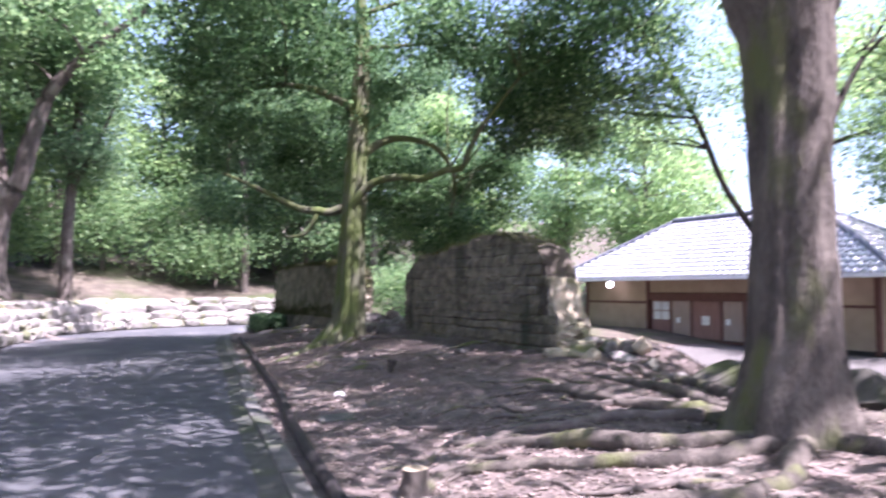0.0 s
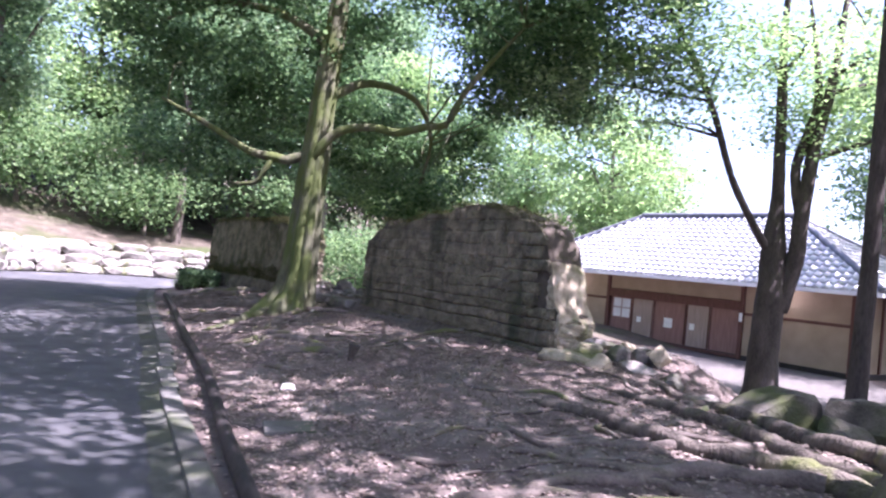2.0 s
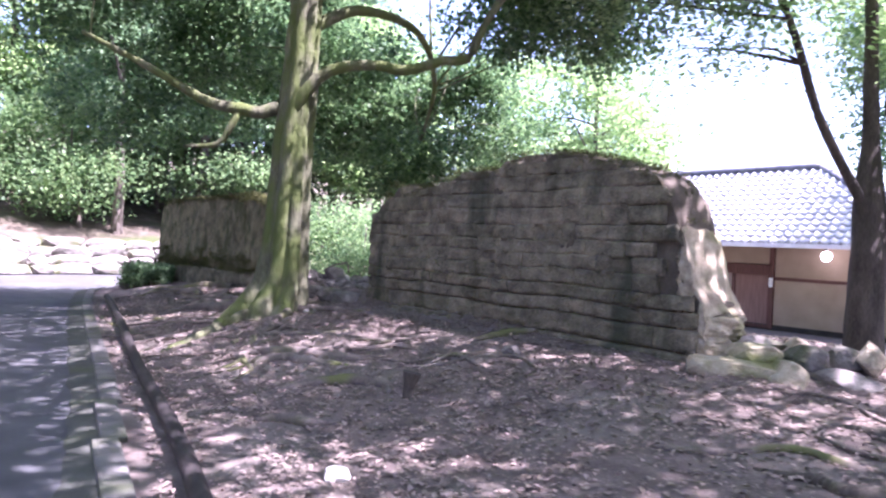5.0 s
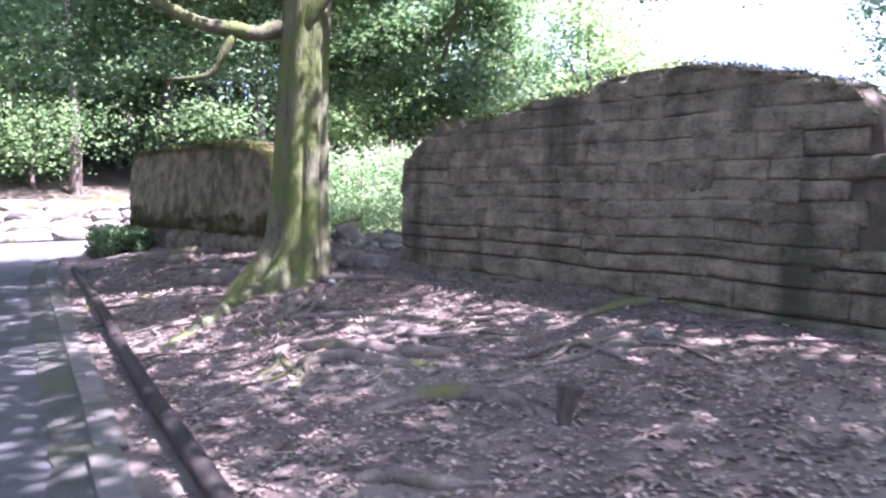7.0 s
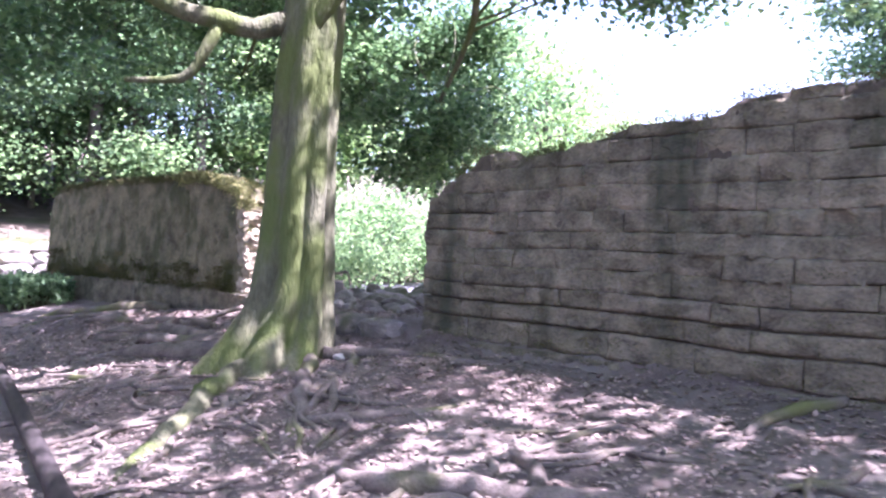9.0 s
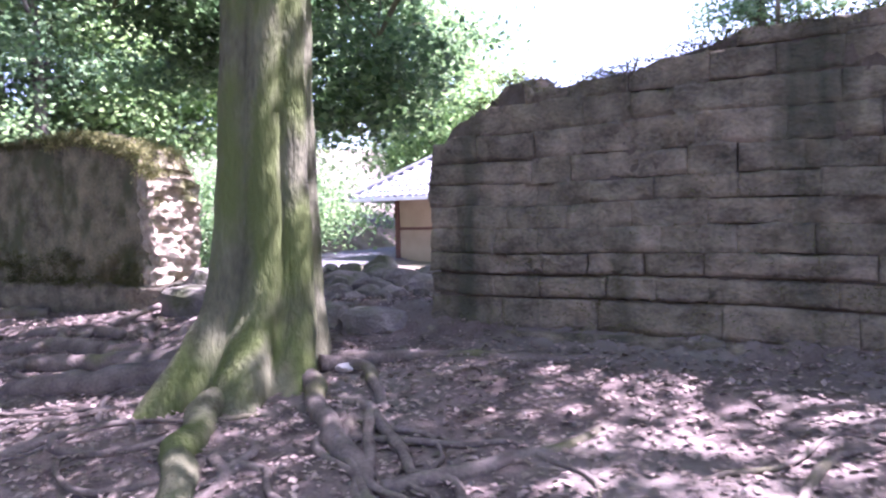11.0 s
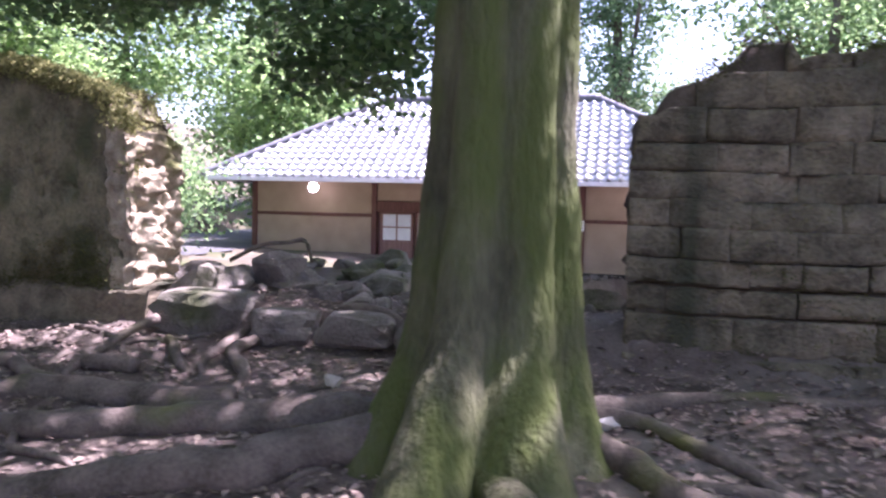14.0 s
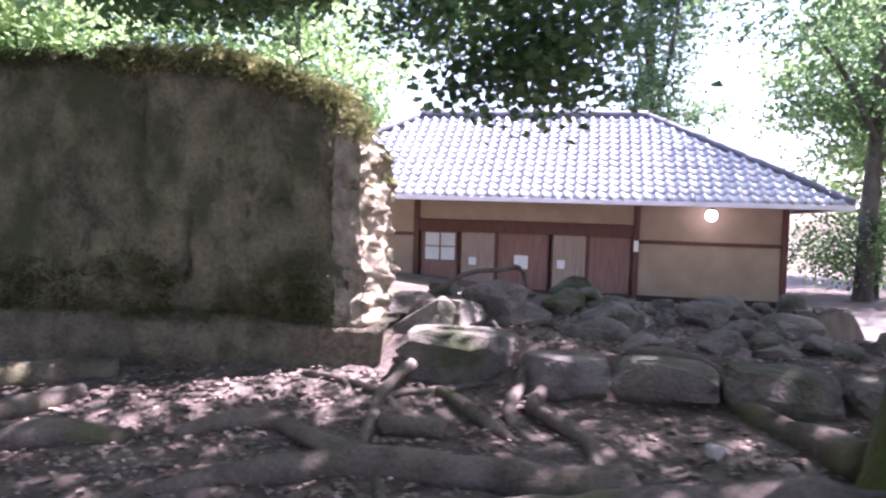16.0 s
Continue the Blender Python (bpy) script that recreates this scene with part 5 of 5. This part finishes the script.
box_bm(bm, -0.2, 0.2, -0.15, 0.15, -0.05, 0.02, None, 0.012)
slab_stone = part("paving_slab", bm, CONCRETE, None)
slab_stone.matrix_world = pose(-1.15, 7.85, gz(-1.15, 7.85) + 0.005, 3, -2, 12)
tagged(slab_stone, "flat square slab sunk in the soil", "slab")


# ---- stumps and dead wood ----
def stump(x, y, r, h, label, face, lean=0.0, girth=(1.35, 1.1, 1.0, 0.97)):
    z = gz(x, y)
    t = thing("stump", label, "stump")
    ln = smooth_line([(x, y, z - 0.05, r * girth[0]), (x, y, z + 0.05, r * girth[1]), (x + lean * 0.5, y, z + h * 0.6, r * girth[2]), (x + lean, y, z + h, r * girth[3])], 0.03)
    v, f = tube(ln, 24, 0.14, 8)
    mesh_ob("bark", v, f[:-1], BARK, t)
    ring = v[-24:]
    c = sum(ring, Vector()) / 24
    vs = [c + (p - c) * k + Vector((0, 0, 0.004 * (1 - k))) for k in (0.99, 0.66, 0.33) for p in ring] + [c + Vector((0, 0, 0.004))]
    fs = [(a * 24 + k, a * 24 + (k + 1) % 24, (a + 1) * 24 + (k + 1) % 24, (a + 1) * 24 + k) for a in range(2) for k in range(24)] + [(48 + k, 48 + (k + 1) % 24, 72) for k in range(24)]
    mesh_ob("cut_face", vs, fs, face, t)


stump(-0.20, 5.05, 0.095, 0.19, "short sawn tree stump with pale cut face", WOOD_END)
stump(-0.80, 10.90, 0.055, 0.2, "small dark broken stump widening to its top", DARK_BARK, 0.03, (1.0, 0.75, 0.95, 1.45))

ln = smooth_line([(-1.58, 19.42, 0.86, 0.016), (-1.42, 19.36, 0.95, 0.019), (-1.32, 19.25, 1.0, 0.018), (-1.22, 19.12, 1.015, 0.018), (-1.15, 19.05, 1.04, 0.022), (-1.12, 19.0, 1.0, 0.014), (-1.1, 18.97, 0.86, 0.013)], 0.05)
v, f = tube(ln, 10, 0.25, 6)
tagged(mesh_ob("dead_branch", v, f, ROOT), "bent bare dead branch lying over the stones", "branch")
ln = smooth_line([(-3.04, 18.40, gz(-3.04, 18.40) + 0.04, 0.05), (-2.95, 18.28, gz(-2.95, 18.28) + 0.045, 0.052), (-2.86, 18.16, gz(-2.86, 18.16) + 0.04, 0.05)], 0.05)
v, f = tube(ln, 12, 0.15, 6)
tagged(mesh_ob("log", v, f, ROOT), "short worn log lying among the roots", "log")


# ---- moss and grass on the walls ----
def tufts(name, pts, n, size, mat, seed, label, category, flat=0.1):
    rng = np.random.default_rng(seed)
    base = np.array(pts)[rng.integers(0, len(pts), n)] + rng.normal(size=(n, 3)) * np.array((0.05, 0.05, 0.02))
    ob = quads_ob(name, leaves(base, size, rng, flat, 0.16), mat)
    return tagged(ob, label, category, kind="stuff")


def top_points(origin, along, outward, top, q0, q1, n, seed, out0=-0.03, out1=0.6):
    r = random.Random(seed)
    pts = []
    for _ in range(n):
        q, o = r.uniform(q0, q1), r.uniform(out0, out1)
        if noise.noise(Vector((q * 1.6, seed, 0))) > -0.25:
            pts.append((origin[0] + along[0] * q + outward[0] * o, origin[1] + along[1] * q + outward[1] * o, top(q) + 0.02))
    return pts


# near part of the top coloured as sunlit, the rest dark moss
tufts("wall_moss", top_points(LEFT_A, LEFT_DIR, LEFT_N, LEFT_TOP, -0.05, 1.6, 300, 1), 9000, 0.045, SUNLIT_MOSS, 5, "moss and grass along the wall top, yellowed for sunlight", "moss")
tufts("wall_moss", top_points(LEFT_A, LEFT_DIR, LEFT_N, LEFT_TOP, 1.6, 5.5, 300, 2), 6000, 0.04, MOSS, 6, "dark moss along the wall top", "moss")
tufts("wall_moss", top_points(WALL_A, WALL_DIR, WALL_N, RIGHT_TOP, 0.3, 5.4, 400, 3), 6000, 0.035, MOSS, 7, "dark moss and weeds along the adobe wall top", "moss")
tufts("fern_clump", [(-5.6 + rr.uniform(-0.55, 0.5), 22.9 + rr.uniform(-0.7, 0.6), 0.3 + rr.uniform(0, 0.4)) for _ in range(120)], 3000, 0.13, LEAF_DARK, 8, "dark low ferns at the foot of the mud wall", "fern")


# ---- gravel yard in front of the house, coloured dark for shade ----
vs = [HX @ Vector(p) for p in ((3, -7.5, YARD_Z + 0.02), (3, 0.9, YARD_Z + 0.02), (-17, 0.9, YARD_Z + 0.02), (-17, -7.5, YARD_Z + 0.02))]
tagged(mesh_ob("yard", vs, [(0, 1, 2, 3)], GRAVEL), "gravel yard before the house, shade in its colour", "ground", kind="structure")


# ---- litter ----
def scatter(n, seed, x0, x1, y0, y1, clump=0.0):
    rng = np.random.default_rng(seed)
    x, y = rng.uniform(x0, x1, n), rng.uniform(y0, y1, n)
    s = (x - pole_x(y)) * 0.948
    keep = (s > 0.08) | ((s < -0.08) & (road_side(x, y) > 2.9 + 0.12 * step01(y, 7, 11)))
    w = (x - 1.85) * 0.885 + (y - 11.15) * 0.465
    w2 = (x + 2.5) * 0.8211 + (y - 19.3) * 0.5708
    keep &= ~((y > 11.2) & (y < 16.3) & (w > -0.05) & (w < 0.7)) & ~((y > 19.0) & (w2 > -0.1)) & (w < 2.6)
    keep &= (waves(x * 0.9 + 3, y * 0.9) + 0.55 * rng.uniform(-1, 1, n)) > clump
    x, y = x[keep], y[keep]
    return np.stack([x, y, ground_z(x, y)], 1), rng


p, rng = scatter(125000, 5, -6.5, 4.5, 3.0, 20.5, -0.6)
p[:, 2] += rng.uniform(0.004, 0.022, len(p))
tagged(quads_ob("leaf_litter", leaves(p, 0.044, rng, 0.84, 0.34), LITTER), "dry brown leaves strewn over the soil", "leaves", kind="stuff")
p, rng = scatter(2600, 6, -6.0, 4.0, 3.0, 20.5, -0.5)
pv, pf = [], []
tet = np.array(((0.9, 0, 0), (-0.5, 0.8, 0), (-0.5, -0.8, 0), (0, 0, 0.75), (0.3, 0.5, 0.5), (-0.6, 0.1, 0.5)))
for q in p:
    b = len(pv)
    s1 = rng.uniform(0.008, 0.028)
    a = rng.uniform(0, 6.28)
    c, sn = math.cos(a), math.sin(a)
    for t3 in tet:
        pv.append((q[0] + s1 * (c * t3[0] - sn * t3[1]), q[1] + s1 * (sn * t3[0] + c * t3[1]), q[2] + s1 * t3[2]))
    pf += [(b, b + 1, b + 4), (b + 1, b + 2, b + 5), (b + 2, b, b + 3), (b, b + 4, b + 3), (b + 1, b + 5, b + 4), (b + 2, b + 3, b + 5), (b + 3, b + 4, b + 5)]
tagged(mesh_ob("pebbles", pv, pf, STONE), "small pebbles strewn over the soil", "pebbles", kind="stuff")


# ---- moss on the lower faces of the walls ----
def face_points(origin, along, outward, q0, q1, z0, z1, n, seed, out):
    r = random.Random(seed)
    pts = []
    for _ in range(n):
        q, z = r.uniform(q0, q1), z0 + (z1 - z0) * r.random() ** 1.6
        if noise.noise(Vector((q * 1.8, z * 3, seed))) > -0.3 + 0.35 * (z > z0 + 0.6 * (z1 - z0)):
            pts.append((origin[0] + along[0] * q - outward[0] * (out - 0.03 * z), origin[1] + along[1] * q - outward[1] * (out - 0.03 * z), z))
    return pts


tufts("wall_moss", face_points(LEFT_A, LEFT_DIR, LEFT_N, 0.1, 5.5, 0.72, 1.15, 900, 21, 0.03), 26000, 0.028, MOSS, 22, "dark green moss on the lower mud wall", "moss", 0.3)
tufts("wall_moss", face_points(WALL_A, WALL_DIR, WALL_N, 0.1, 5.3, 0.5, 1.6, 700, 23, 0.07), 9000, 0.022, MOSS, 24, "dark green moss on the adobe wall", "moss", 0.3)


def rim_points(origin, along, outward, top, q0, q1, drop, n, seed, out):
    """Places on the upper face, just under the top line, thinning downwards."""
    r = random.Random(seed)
    pts = []
    for _ in range(n):
        q = r.uniform(q0, q1)
        reach = drop * (0.35 + 0.9 * max(0.0, 0.5 + noise.noise(Vector((q * 3.1, seed, 2)))))
        z = top(q) + 0.03 - reach * r.random() ** 1.4
        pts.append((origin[0] + along[0] * q - outward[0] * out, origin[1] + along[1] * q - outward[1] * out, z))
    return pts


# rim coloured as sunlit along the same near part
tufts("wall_moss", rim_points(LEFT_A, LEFT_DIR, LEFT_N, LEFT_TOP, -0.1, 1.5, 0.13, 500, 31, -0.03), 4500, 0.042, SUNLIT_MOSS, 32, "moss hanging over the mud wall's rim, yellowed for sunlight", "moss", 0.0)
tufts("wall_moss", rim_points(LEFT_A, LEFT_DIR, LEFT_N, LEFT_TOP, 1.5, 5.4, 0.09, 600, 33, -0.03), 4000, 0.032, MOSS, 34, "dark moss hanging over the mud wall's rim", "moss", 0.0)
tufts("wall_moss", rim_points(WALL_A, WALL_DIR, WALL_N, RIGHT_TOP, 0.3, 5.35, 0.10, 400, 35, 0.02), 2600, 0.024, MOSS, 36, "dark moss over the adobe wall's rim", "moss", 0.0)
